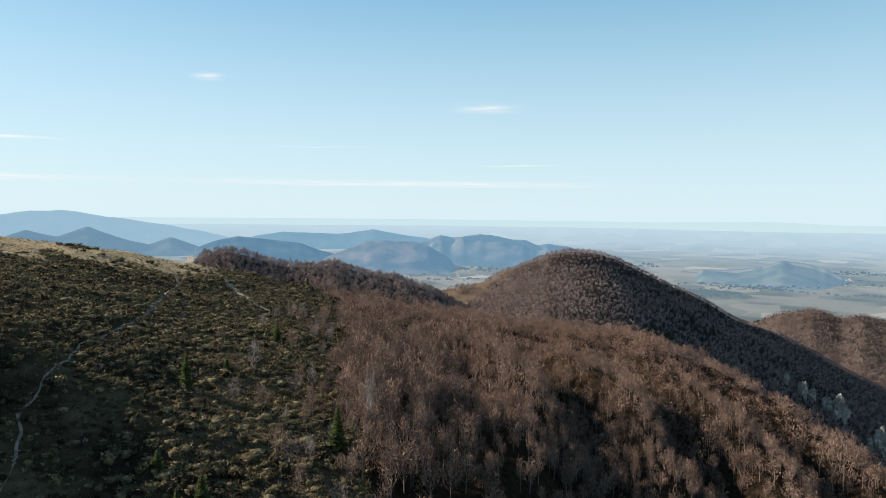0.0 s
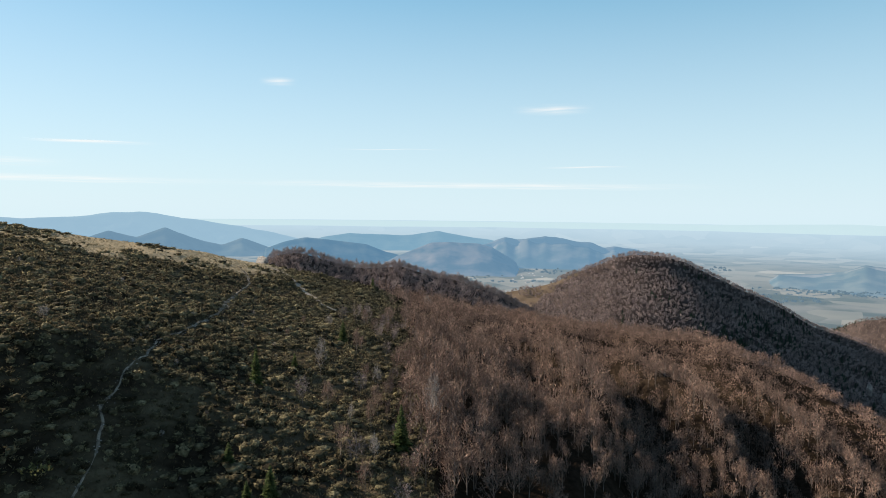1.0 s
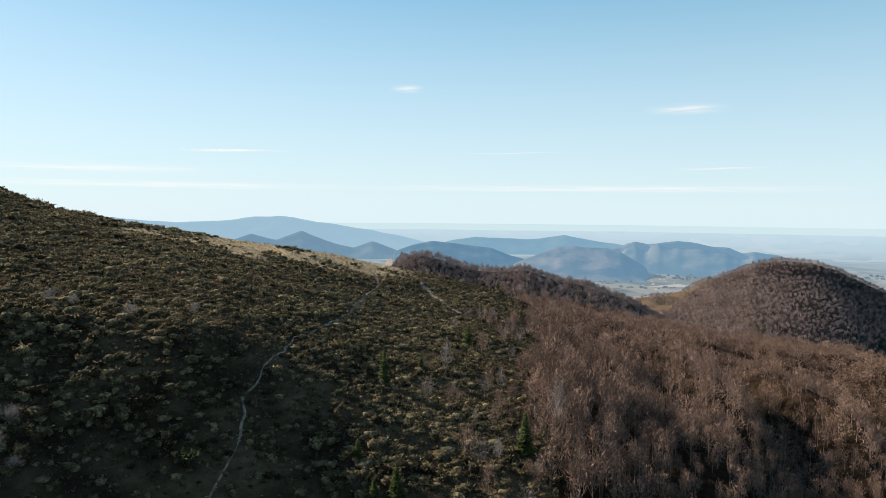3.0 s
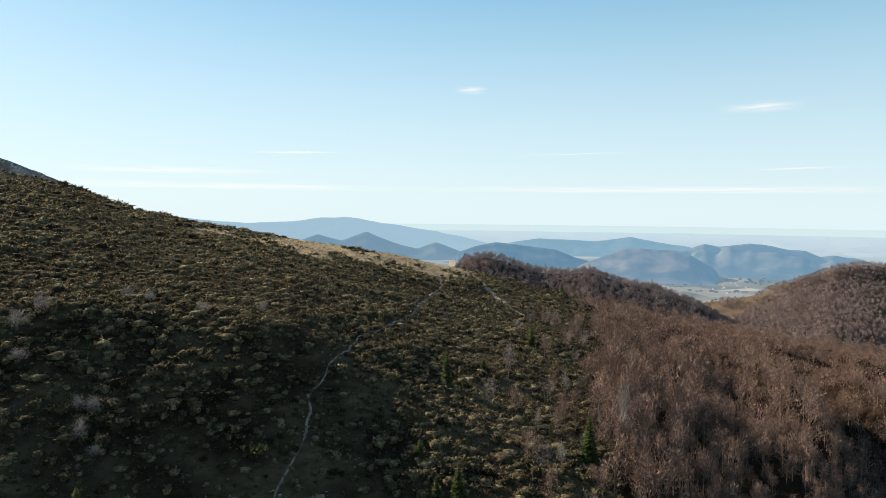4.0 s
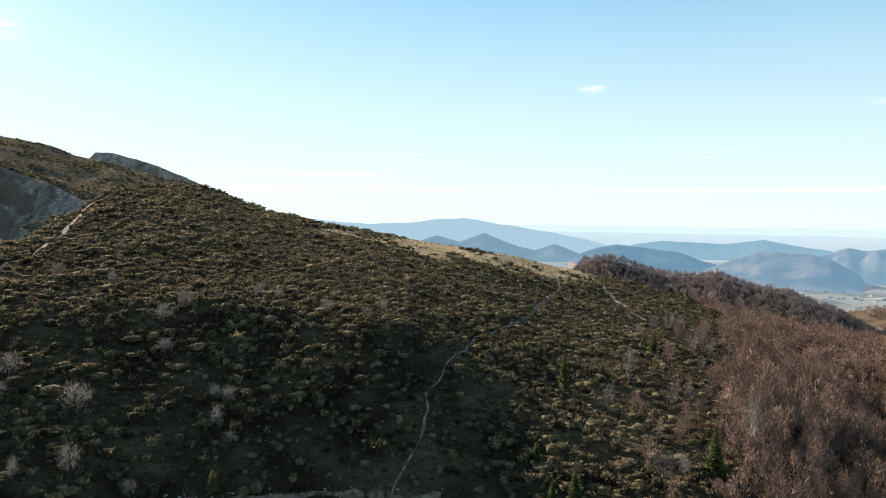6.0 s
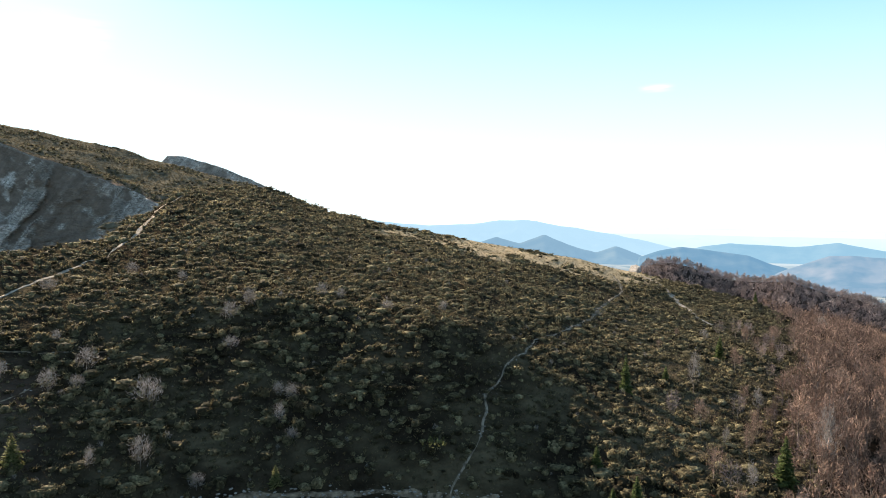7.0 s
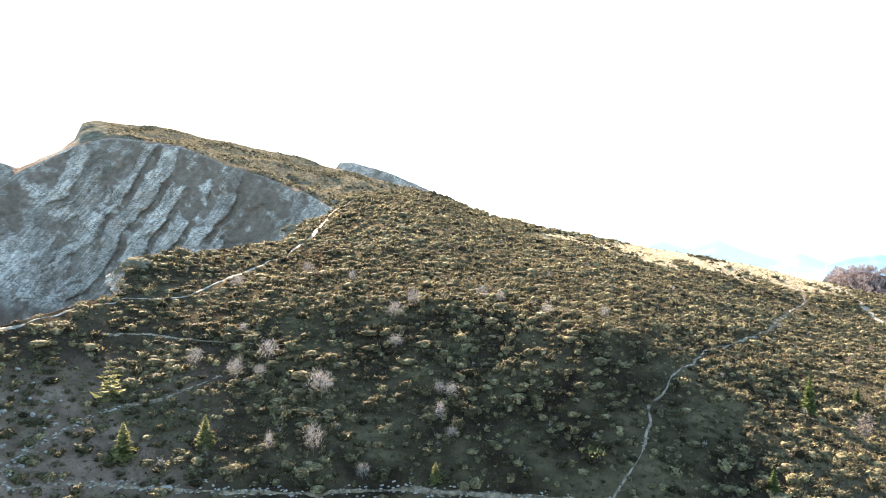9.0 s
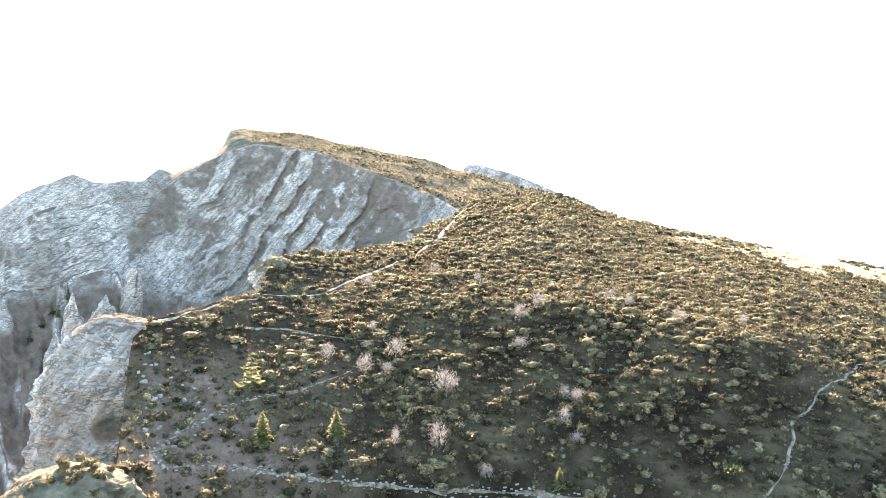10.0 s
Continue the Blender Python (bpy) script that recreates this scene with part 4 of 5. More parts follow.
for low, high, trees in bands:
    here = (r >= low) & (r < high)
    stand("beech_wood", trees, place(land, a[here], r[here], size[here]), [PALE_BARK, TWIG], "leafless brown beech wood covering the spur", "wood", g=g, squash=(0.75, 1.2), heights=(0.68, 1.2))

# ---- woods on the hills behind ----
far_trees = [beech(g, 5.0, w, 7, 80, 0.7, 0.3, 0, 0.2) for w in (3.0, 3.4, 3.8)]
a, r = scatter(2.8, (-3, 19.5, 392, 447))
stand("ridge_wood", far_trees, place(near_hill, a, r, 0.95 + g.uniform(-0.2, 0.2, len(a)), 0.8), [BARK, HILL_TWIG], "dark leafless wood on the rounded ridge", "wood", g=g, heights=(0.8, 1.1))
a, r = scatter(3.2, (-36, 1, 420, 790))
x, y = bearing(a, r)
keep = (a + 6 * fbm(x, y, 60, 4) + g.normal(0, 0.5, len(a)) < -3.0) & (r < hump_far(a) + 14) & (r > hump_far(a) - 135 - 60 * (a < -11))
keep |= (a >= -5.5) & (fbm(x, y, 16) > 0.1) & (r < hump_far(a) + 10)
a, r = a[keep], r[keep]
dark = (0.9 * fbm(*bearing(a, r), 50) + 0.12 * np.clip((-12 - a) / 9, 0, 1) + g.uniform(-0.45, 0.45, len(a)) - 0.8 * (r > hump_far(a) - 22) - 0.6 * (a > -9)) > 0.42
stand("hump_wood", [beech(g, 5.0, w, 6, 34, 0.85, 0.36, 0, 0.2) for w in (2.5, 2.9, 3.3)], place(far_hump, a[~dark], r[~dark], 0.95 + 0 * a[~dark], 0.8),
      [BARK, HILL_TWIG], "leafless brown wood on the rounded hill", "wood", g=g, heights=(0.8, 1.1))
stand("hump_spruces", [spruce(g, 5.4, w, 4, 5) for w in (2.2, 2.6, 3.0)], place(far_hump, a[dark], r[dark], 0.78 + 0 * a[dark]), [BARK, SPRUCE], "dark spruces among the leafless wood", "wood", g=g)
a, r = scatter(4.6, (-38, -22, 760, 1012))
dark = fbm(*bearing(a, r), 45, 4) + g.uniform(-0.4, 0.4, len(a)) > 0.22
stand("side_wood", [beech(g, 4.6, w, 6, 20, 1.0, 0.42, 0, 0.1) for w in (3.2, 3.8)], place(side_hill, a[~dark], r[~dark], 1.0, 0.8), [BARK, FAR_TWIG], "brown wood on the hill above the valley", "wood", g=g)
stand("side_spruces", [spruce(g, 5.0, w, 4, 5) for w in (2.2, 2.6)], place(side_hill, a[dark], r[dark], 0.62, 0.6), [BARK, SPRUCE], "dark spruces among the brown wood", "wood", g=g)


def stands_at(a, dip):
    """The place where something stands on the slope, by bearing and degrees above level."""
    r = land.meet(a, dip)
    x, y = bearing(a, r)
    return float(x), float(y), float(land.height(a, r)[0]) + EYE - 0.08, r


# ---- trails ----
def trail(points, wide, label, mat=GRAVEL):
    """A trodden path laid on the slope along points of (bearing, dip)."""
    p = []
    for a, dip in points:
        x, y, z, r = stands_at(a, dip)
        p.append((x, y))
    p = np.array(p)
    d = np.concatenate([[0], np.cumsum(np.hypot(*np.diff(p, axis=0).T))])
    n = max(8, int(d[-1] / 0.7))
    t = np.linspace(0, d[-1], n)
    q = softened(np.stack([np.interp(t, d, p[:, 0]), np.interp(t, d, p[:, 1])], 1), 3)
    q = q + 0.55 * np.stack([fbm(q[:, 0], q[:, 1], 3.2, 2), fbm(q[:, 0] + 50, q[:, 1], 3.2, 2)], 1)
    w = np.gradient(q, axis=0)
    w = np.stack([-w[:, 1], w[:, 0]], 1) / (np.hypot(*w.T)[:, None] + 1e-6)
    rows = []
    for s in (-1, -0.5, 0, 0.5, 1):
        e = q + w * (s * wide / 2 * (1 + 1.3 * np.clip((np.hypot(*q.T) - 135) / 50, 0, 1)) * np.clip(1.0 + 2.2 * fbm(q[:, 0] + 5 * s, q[:, 1], 3.5), 0.12, 2))[:, None]
        z = land.height(np.degrees(np.arctan2(-e[:, 0], e[:, 1])), np.hypot(*e.T)) + EYE + 0.05 - 0.08 * abs(s)
        rows.append(np.column_stack([e, z]))
    ob = mesh_object("trail", np.concatenate(rows), grid_faces(5, n), [mat], smooth=True)
    tagged(ob, label, "trail", kind="structure")
    return q


PATHS = [
    trail([(21.65, -4.71), (20.86, -5.44), (20.76, -6.09), (21.6, -6.92), (22.53, -7.58), (23.07, -8.32), (24.37, -8.91), (25.91, -9.65), (27.46, -10.16),
           (28.35, -11.31), (29.92, -12.49), (30.36, -13.61), (31.49, -14.54), (31.33, -15.84), (31.68, -17.37), (32.35, -18.89), (33.03, -19.97),
           (33.71, -21.04), (34.02, -22.29), (34.5, -24)], 0.5, "narrow stony trail winding down the scrub slope", STONY),
    trail([(30, -22.6), (40, -22.2), (51.36, -21.99), (55.08, -21.94), (62.12, -21.71), (66.76, -21.25), (69.95, -20.6), (73.5, -19.96), (76.51, -19.3), (80.23, -18.6),
           (81.35, -18.0), (80.82, -17.54), (79.4, -16.76), (77.33, -15.96), (75.21, -14.94), (72.61, -14.45), (69.95, -14.01), (67.7, -13.38),
           (65.65, -12.5)], 0.7, "stone-edged trail with a hairpin turn"),
    trail([(80.6, -8.2), (79.74, -8.0), (78.11, -7.6), (75.6, -7.0), (72.6, -6.5), (68.62, -6.62), (66.82, -5.95), (65.0, -5.04),
           (62.26, -3.88), (60.33, -3.18), (59.41, -2.4), (58.14, -1.2), (57.46, -0.3), (56.32, 0.5), (55.04, 1.3)], 0.6, "pale trail along the rocky rim", PALE_GRAVEL),
    trail([(74.33, -8.95), (71.29, -9.26), (67.71, -9.87), (64.52, -10.23), (60.59, -10.6)], 0.6, "faint trail across the scrub"),
    trail([(19.32, -4.8), (18.07, -5.32), (17.23, -5.93), (16.52, -6.75), (15.79, -7.22), (14.97, -7.93), (13.78, -8.48)], 1.2, "stony trail crossing the shoulder", PALE_GRAVEL),
]


def off_paths(x, y, room):
    """Whether points lie farther than that many metres from every trail."""
    free = np.ones(len(x), bool)
    for q in PATHS:
        for u, w in q[::2]:
            wide = room * (1 + 0.45 * min(1.0, max(0.0, (math.hypot(u, w) - 120) / 50)))
            free &= (x - u) ** 2 + (y - w) ** 2 > wide * wide
    return free


# ---- low evergreen bushes on the open slope ----
a, r = scatter(1.45, (4, 84, 66, 292))
top, foot = skyline_of(a)
s = (r - foot) / (top - foot)
x, y = bearing(a, r)
below = np.degrees(np.arctan(along(RIDGE + SPUR, a, 2) * tilt(along(RIDGE + SPUR, a, 1)) / top)) - np.degrees(np.arctan(land.height(a, r) / r))
grassy = np.clip((a - 17.5) / 2, 0, 1) * np.clip((42 - a) / 5, 0, 1) * np.clip((1.15 + 0.9 * fbm(x, y * 2, 25) - below) / 0.3, 0, 1) * (s > 0.4)
patch = fbm(x, y, 11) + 0.5 * fbm(x * 0.7 + 40, y * 2.2, 5)
thick = 0.36 + 0.14 * np.clip((s - 0.1) / 0.5, 0, 1) - 0.14 * np.clip((a - 68) / 8, 0, 1) - 0.85 * grassy - 0.1 * np.clip((10 - a) / 4, 0, 1) + 0.3 * np.clip((a - 24) / 6, 0, 1) * np.clip((68 - a) / 6, 0, 1) * np.clip((0.45 - s) / 0.15, 0, 1)
keep = (patch + g.uniform(-0.4, 0.4, len(a)) > -0.06 - thick) & (s < 1.03) & off_paths(x, y, 0.66) & (a < 83.5) & (a > 8.8 - 3.2 * (1 - s) + 2 * fbm(x, y, 30))
a, r, s = a[keep], r[keep], s[keep]
size = np.clip(0.74 + 0.5 * fbm(*bearing(a, r), 9) + g.normal(0, 0.27, len(a)), 0.28, 1.5)
bushes = [cushion(g, 1.0, w, 110, 0.24, 8) for w in (1.3, 1.6, 1.9)]
sprays = [cushion(g, 1.0, w, 32, 0.32) for w in (1.3, 1.7, 2.2)]
distant = [cushion(g, 1.0, w, 13, 0.42, 5) for w in (1.4, 1.8, 2.2)]
spots = place(land, a, r, size)
near = (r < 104) & (g.random(len(r)) < 0.2)
near &= np.cumsum(near) <= 260
for patterns, mine in ((sprays, ~near & (r < 165)), (distant, ~near & (r >= 165))):
    stand("juniper_scrub", patterns, spots[mine], [BARK, JUNIPER], "dark olive evergreen scrub over the slope", "scrub", g=g, squash=(0.8, 1.6), heights=(0.6, 1.1))
models = [thing("juniper_bush", p, ("stem", "foliage"), (BARK, JUNIPER), "low dark olive evergreen bush on the slope", "bush", "bushes on the slope") for p in bushes]
for k, (x_, y_, z_, s_) in enumerate(spots[near]):
    m = pose(x_, y_, z_, 0, 0, g.uniform(0, 360)) @ Matrix.Diagonal((s_ * g.uniform(0.8, 1.3), s_ * g.uniform(0.8, 1.3), s_ * g.uniform(0.75, 1.25), 1))
    put(models[k % 3], m, k < 3)

# bushes on the summit's grass
a, r = scatter(1.9, (50, 76, 235, 400))
edge_r = along(EDGE, a, 2)
keep = (r > edge_r + 1) & (r < edge_r + 75) & (a < 73.4) & (fbm(*bearing(a, r), 8) > 0.05)
stand("summit_scrub", [cushion(g, 0.9, w, 10, 0.4, 5) for w in (1.6, 2.0)], place(summit, a[keep], r[keep], 0.8), [BARK, JUNIPER], "low scrub on the grassy summit", "scrub", g=g)

# ---- dry grass ----
a, r = scatter(1.4, (6, 90, 66, 285))
top, foot = skyline_of(a)
x, y = bearing(a, r)
keep = (r < top) & ((a > 55) | (a < 19) | (r > foot + 0.35 * (top - foot))) & (fbm(x + 30, y, 8) + g.uniform(-0.3, 0.3, len(a)) > -0.08 - 0.4 * (a < 20) - 0.2 * (r > foot + 0.45 * (top - foot)))
keep &= (a < 48) | (a > 76) | (off_paths(x, y, 1.3) & (g.random(len(a)) < 0.3))
stand("dry_grass", [tuft(g) for _ in range(4)], place(land, a[keep], r[keep], g.uniform(0.7, 1.6, keep.sum()) * (1 - 0.4 * (a[keep] > 50)), 0.02), [STRAW], "dry yellow grass tussocks between the bushes", "grass", g=g)


# low heath and grass between the bushes, on the slope and on the summit
a, r = scatter(0.85, (5, 83, 66, 175))
top, foot = skyline_of(a)
x, y = bearing(a, r)
keep = (r < foot + 0.75 * (top - foot)) & off_paths(x, y, 0.6) & (fbm(x + 11, y, 5) > -0.4)
stand("low_heath", [tuft(g) for _ in range(5)], place(land, a[keep], r[keep], g.uniform(0.5, 1.1, keep.sum()), 0.02), [HEATH], "low dark heath covering the ground between bushes", "heath", g=g)
a, r = scatter(1.2, (46, 73.6, 235, 400))
edge_r = along(EDGE, a, 2)
keep = (r > edge_r - 1) & (r < edge_r + 72)
stand("summit_grass", [tuft(g) for _ in range(4)], place(summit, a[keep], r[keep], g.uniform(1.0, 1.7, keep.sum()), 0.02), [HEATH], "dry grass tussocks on the summit", "grass", g=g)


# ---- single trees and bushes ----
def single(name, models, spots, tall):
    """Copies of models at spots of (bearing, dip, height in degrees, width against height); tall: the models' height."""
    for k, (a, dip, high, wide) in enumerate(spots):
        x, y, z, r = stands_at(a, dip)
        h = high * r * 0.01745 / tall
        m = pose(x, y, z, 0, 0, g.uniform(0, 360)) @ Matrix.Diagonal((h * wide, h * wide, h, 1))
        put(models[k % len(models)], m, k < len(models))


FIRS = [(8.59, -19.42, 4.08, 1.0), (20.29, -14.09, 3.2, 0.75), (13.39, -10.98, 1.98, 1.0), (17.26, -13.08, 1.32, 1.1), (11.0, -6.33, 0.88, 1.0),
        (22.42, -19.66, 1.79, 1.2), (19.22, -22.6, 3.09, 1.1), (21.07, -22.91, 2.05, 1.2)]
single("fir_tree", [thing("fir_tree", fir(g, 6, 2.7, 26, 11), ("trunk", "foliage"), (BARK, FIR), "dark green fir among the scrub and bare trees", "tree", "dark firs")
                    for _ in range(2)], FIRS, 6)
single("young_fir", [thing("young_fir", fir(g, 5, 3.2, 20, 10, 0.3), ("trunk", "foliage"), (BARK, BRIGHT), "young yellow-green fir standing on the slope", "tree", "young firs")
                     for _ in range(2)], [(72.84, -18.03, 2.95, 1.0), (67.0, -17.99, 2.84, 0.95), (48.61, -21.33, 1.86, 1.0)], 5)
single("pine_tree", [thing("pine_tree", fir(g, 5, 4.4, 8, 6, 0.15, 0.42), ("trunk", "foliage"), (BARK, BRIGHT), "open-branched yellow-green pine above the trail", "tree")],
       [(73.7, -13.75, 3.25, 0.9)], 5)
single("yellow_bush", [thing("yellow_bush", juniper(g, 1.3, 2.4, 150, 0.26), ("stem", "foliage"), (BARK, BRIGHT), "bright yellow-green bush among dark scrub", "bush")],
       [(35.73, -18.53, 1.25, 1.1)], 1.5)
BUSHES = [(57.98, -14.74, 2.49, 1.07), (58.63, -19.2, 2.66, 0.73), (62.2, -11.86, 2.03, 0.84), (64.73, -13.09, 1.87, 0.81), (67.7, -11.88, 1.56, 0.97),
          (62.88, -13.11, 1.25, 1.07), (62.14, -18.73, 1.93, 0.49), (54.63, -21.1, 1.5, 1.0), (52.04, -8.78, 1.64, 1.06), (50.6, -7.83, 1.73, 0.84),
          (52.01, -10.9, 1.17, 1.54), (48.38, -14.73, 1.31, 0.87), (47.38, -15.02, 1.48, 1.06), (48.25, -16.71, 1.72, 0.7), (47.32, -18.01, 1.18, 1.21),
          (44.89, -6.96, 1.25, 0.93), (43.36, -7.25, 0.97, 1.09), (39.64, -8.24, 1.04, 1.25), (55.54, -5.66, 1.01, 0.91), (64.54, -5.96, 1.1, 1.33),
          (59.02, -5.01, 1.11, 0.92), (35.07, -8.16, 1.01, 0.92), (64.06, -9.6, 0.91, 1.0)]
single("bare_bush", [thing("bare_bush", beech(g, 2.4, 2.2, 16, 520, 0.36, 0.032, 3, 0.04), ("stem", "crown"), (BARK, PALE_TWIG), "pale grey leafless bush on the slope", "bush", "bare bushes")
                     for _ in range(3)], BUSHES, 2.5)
# smaller pale bushes strewn between
a, r = scatter(6.5, (18, 80, 84, 190))
keep = g.random(len(a)) < 0.5
keep &= np.cumsum(keep) <= 250
small = thing("small_bare_bush", beech(g, 1.2, 1.15, 9, 130, 0.22, 0.026, 3, 0.04), ("stem", "crown"), (BARK, PALE_TWIG), "small pale leafless bush between evergreen scrub", "bush", "bare bushes")
for k, (x_, y_, z_, s_) in enumerate(place(land, a[keep], r[keep], 0.3 + 0.9 * g.random(keep.sum()) ** 2)):
    m = pose(x_, y_, z_, 0, 0, g.uniform(0, 360)) @ Matrix.Diagonal((s_, s_, s_, 1))
    put(small, m, k == 0)
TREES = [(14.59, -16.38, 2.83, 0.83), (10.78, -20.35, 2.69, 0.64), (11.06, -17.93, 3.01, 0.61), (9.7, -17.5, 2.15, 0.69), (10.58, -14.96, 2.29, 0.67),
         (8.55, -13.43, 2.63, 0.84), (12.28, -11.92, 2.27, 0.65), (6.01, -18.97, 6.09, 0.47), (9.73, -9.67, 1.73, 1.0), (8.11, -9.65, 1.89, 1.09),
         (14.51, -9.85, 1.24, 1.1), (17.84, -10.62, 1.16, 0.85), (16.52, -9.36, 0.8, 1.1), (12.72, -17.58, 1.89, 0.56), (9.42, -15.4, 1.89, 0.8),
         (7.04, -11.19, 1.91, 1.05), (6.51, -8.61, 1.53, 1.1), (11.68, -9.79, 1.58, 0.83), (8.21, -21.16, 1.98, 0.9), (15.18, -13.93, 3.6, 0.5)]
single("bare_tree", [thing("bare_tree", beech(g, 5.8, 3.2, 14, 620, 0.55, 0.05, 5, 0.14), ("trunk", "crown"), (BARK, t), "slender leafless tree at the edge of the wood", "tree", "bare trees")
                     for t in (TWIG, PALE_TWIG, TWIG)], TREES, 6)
a, r = scatter(5.0, (6, 17, 92, 230))
x, y = bearing(a, r)
keep = g.random(len(a)) < np.clip(0.75 - (a - 7) / 11 + 0.5 * fbm(x, y, 25), 0, 0.8)
keep &= np.cumsum(keep) <= 110
edge_trees = [thing("bare_tree", beech(g, 5.6, 3.2, 11, 340, 0.6, 0.07, 4, 0.16), ("trunk", "crown"), (BARK, t), "slender leafless tree at the edge of the wood", "tree", "bare trees")
              for t in (TWIG, HILL_TWIG)]
for k, (x_, y_, z_, s_) in enumerate(place(land, a[keep], r[keep], g.uniform(0.5, 1.1, keep.sum()))):
    m = pose(x_, y_, z_, 0, 0, g.uniform(0, 360)) @ Matrix.Diagonal((s_ * g.uniform(0.8, 1.2), s_, s_, 1))
    put(edge_trees[k % 2], m, k < 2)
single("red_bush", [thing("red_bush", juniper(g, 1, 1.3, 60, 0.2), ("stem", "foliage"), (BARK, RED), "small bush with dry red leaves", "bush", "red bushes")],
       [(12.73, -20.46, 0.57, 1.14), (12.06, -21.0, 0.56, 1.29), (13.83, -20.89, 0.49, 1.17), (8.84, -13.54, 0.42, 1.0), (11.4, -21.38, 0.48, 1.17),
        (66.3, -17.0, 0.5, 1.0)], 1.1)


# ---- rocks ----
def boulder(name, size, seed, stretch=(1, 1, 1), mat=STONE, detail=2, rough=0.35, layers=0.0, taper=0.0):
    """A broken stone: a ball cut to facets and pushed about."""
    bm = bmesh.new()
    bmesh.ops.create_icosphere(bm, subdivisions=detail, radius=1.0)
    for v in bm.verts:
        p = v.co.copy()
        q = p + Vector((seed * 7.1, seed * 3.3, seed * 1.7))
        push = 1 + rough * noise.noise(q * 1.3) + rough * 0.5 * noise.noise(q * 3.1) + rough * 0.3 * noise.noise(q * 7.0)
        if layers:
            push += 0.05 * math.floor((p.z * stretch[2] * size / layers) % 2) + 0.04 * noise.noise(q * 14.0)
        box = max(abs(p.x), abs(p.y), abs(p.z))
        p = p.lerp(p / box * 0.8, 0.45) * push
        p.x, p.y = p.x * (1 - taper * (p.z + 1) / 2), p.y * (1 - taper * (p.z + 1) / 2)
        v.co = Vector((p.x * stretch[0], p.y * stretch[1], p.z * stretch[2])) * size
    me = bpy.data.meshes.new(name)
    bm.to_mesh(me)
    bm.free()
    me.materials.append(mat)
    return new(name, me)


stones = [boulder("stone", 0.17, k, (1.3, 1, 0.6), STONE, 1) for k in range(4)]
for k, ob in enumerate(stones):
    tagged(ob, "pale limestone block beside the trail", "stone", "trail stones")
count = 0
for q, every, chance in ((PATHS[1], 1, 0.95), (PATHS[2], 3, 0.4), (PATHS[0], 5, 0.4)):
    for k in sorted(list(range(0, len(q), every)) * (2 if every == 1 else 1)):
        if g.random() > chance or count > 285:
            continue
        x_, y_ = q[k] + g.normal(0, 0.4, 2)
        a_, r_ = math.degrees(math.atan2(-x_, y_)), math.hypot(x_, y_)
        s_ = g.uniform(0.5, 1.5)
        m = pose(x_, y_, float(land.height(a_, r_)[0]) + EYE + 0.08, g.uniform(-15, 15), g.uniform(-15, 15), g.uniform(0, 360)) @ Matrix.Scale(s_, 4)
        put(stones[count % 4], m, count < 4)
        count += 1

ball = bmesh.new()
bmesh.ops.create_cone(ball, cap_ends=False, segments=4, radius1=0.17, radius2=0.05, depth=0.16)
bmesh.ops.triangulate(ball, faces=ball.faces)
ball.verts.index_update()
chip = (np.array([v.co * (0.8 + 0.4 * noise.noise(v.co * 9)) for v in ball.verts]) * (1.3, 1, 0.6), np.array([[v.index for v in f.verts] for f in ball.faces]), np.zeros(len(ball.faces), int))
ball.free()
strewn = np.concatenate([np.repeat(q[::2], 1 if q is PATHS[2] else 3, 0) for q in PATHS])
strewn = strewn + g.normal(0, 0.36, strewn.shape)
stand("trail_rubble", [chip], place(land, np.degrees(np.arctan2(-strewn[:, 0], strewn[:, 1])), np.hypot(*strewn.T), 0.3 + 1.1 * g.random(len(strewn)) ** 2, -0.02), [STONE], "small loose stones strewn along the trails", "rubble", g=g)

block = boulder("boulder", 0.6, 9.5, (1.5, 1, 0.6), STONE, 2)
x_, y_, z_, r_ = stands_at(69.95, -20.6)
block.matrix_world = pose(x_, y_, z_ + 0.25, 0, 0, 70)
tagged(block, "large pale boulder on the trail", "boulder")

# pillars at the foot of the wall, and crags on the rim
PILLARS = [(82.4, 236, -9.5, -4.2, 3.2), (84.5, 226, -13, -6.5, 4.0), (86.2, 214, -15, -6.8, 3.6), (87.2, 208, -16, -9.5, 4.5), (85.4, 216, -14, -9.0, 3.4)]
for k, (a_, r_, low, high, wide) in enumerate(PILLARS):
    x_, y_ = bearing(a_, r_)
    z0, z1 = r_ * tilt(low), r_ * tilt(high)
    ob = boulder("rock_pillar", 1.0, k + 20, (wide, wide, (z1 - z0) / 2), ROCK, 4, 0.32, 1.6, 0.15)
    ob.matrix_world = pose(x_, y_, EYE + (z0 + z1) / 2, 0, 0, a_) @ pose(0, 0, 0, 0, 7 - 3 * k, 40 * k)
    tagged(ob, "tall limestone pillar at the foot of the wall", "rock pillar", "rock pillars")


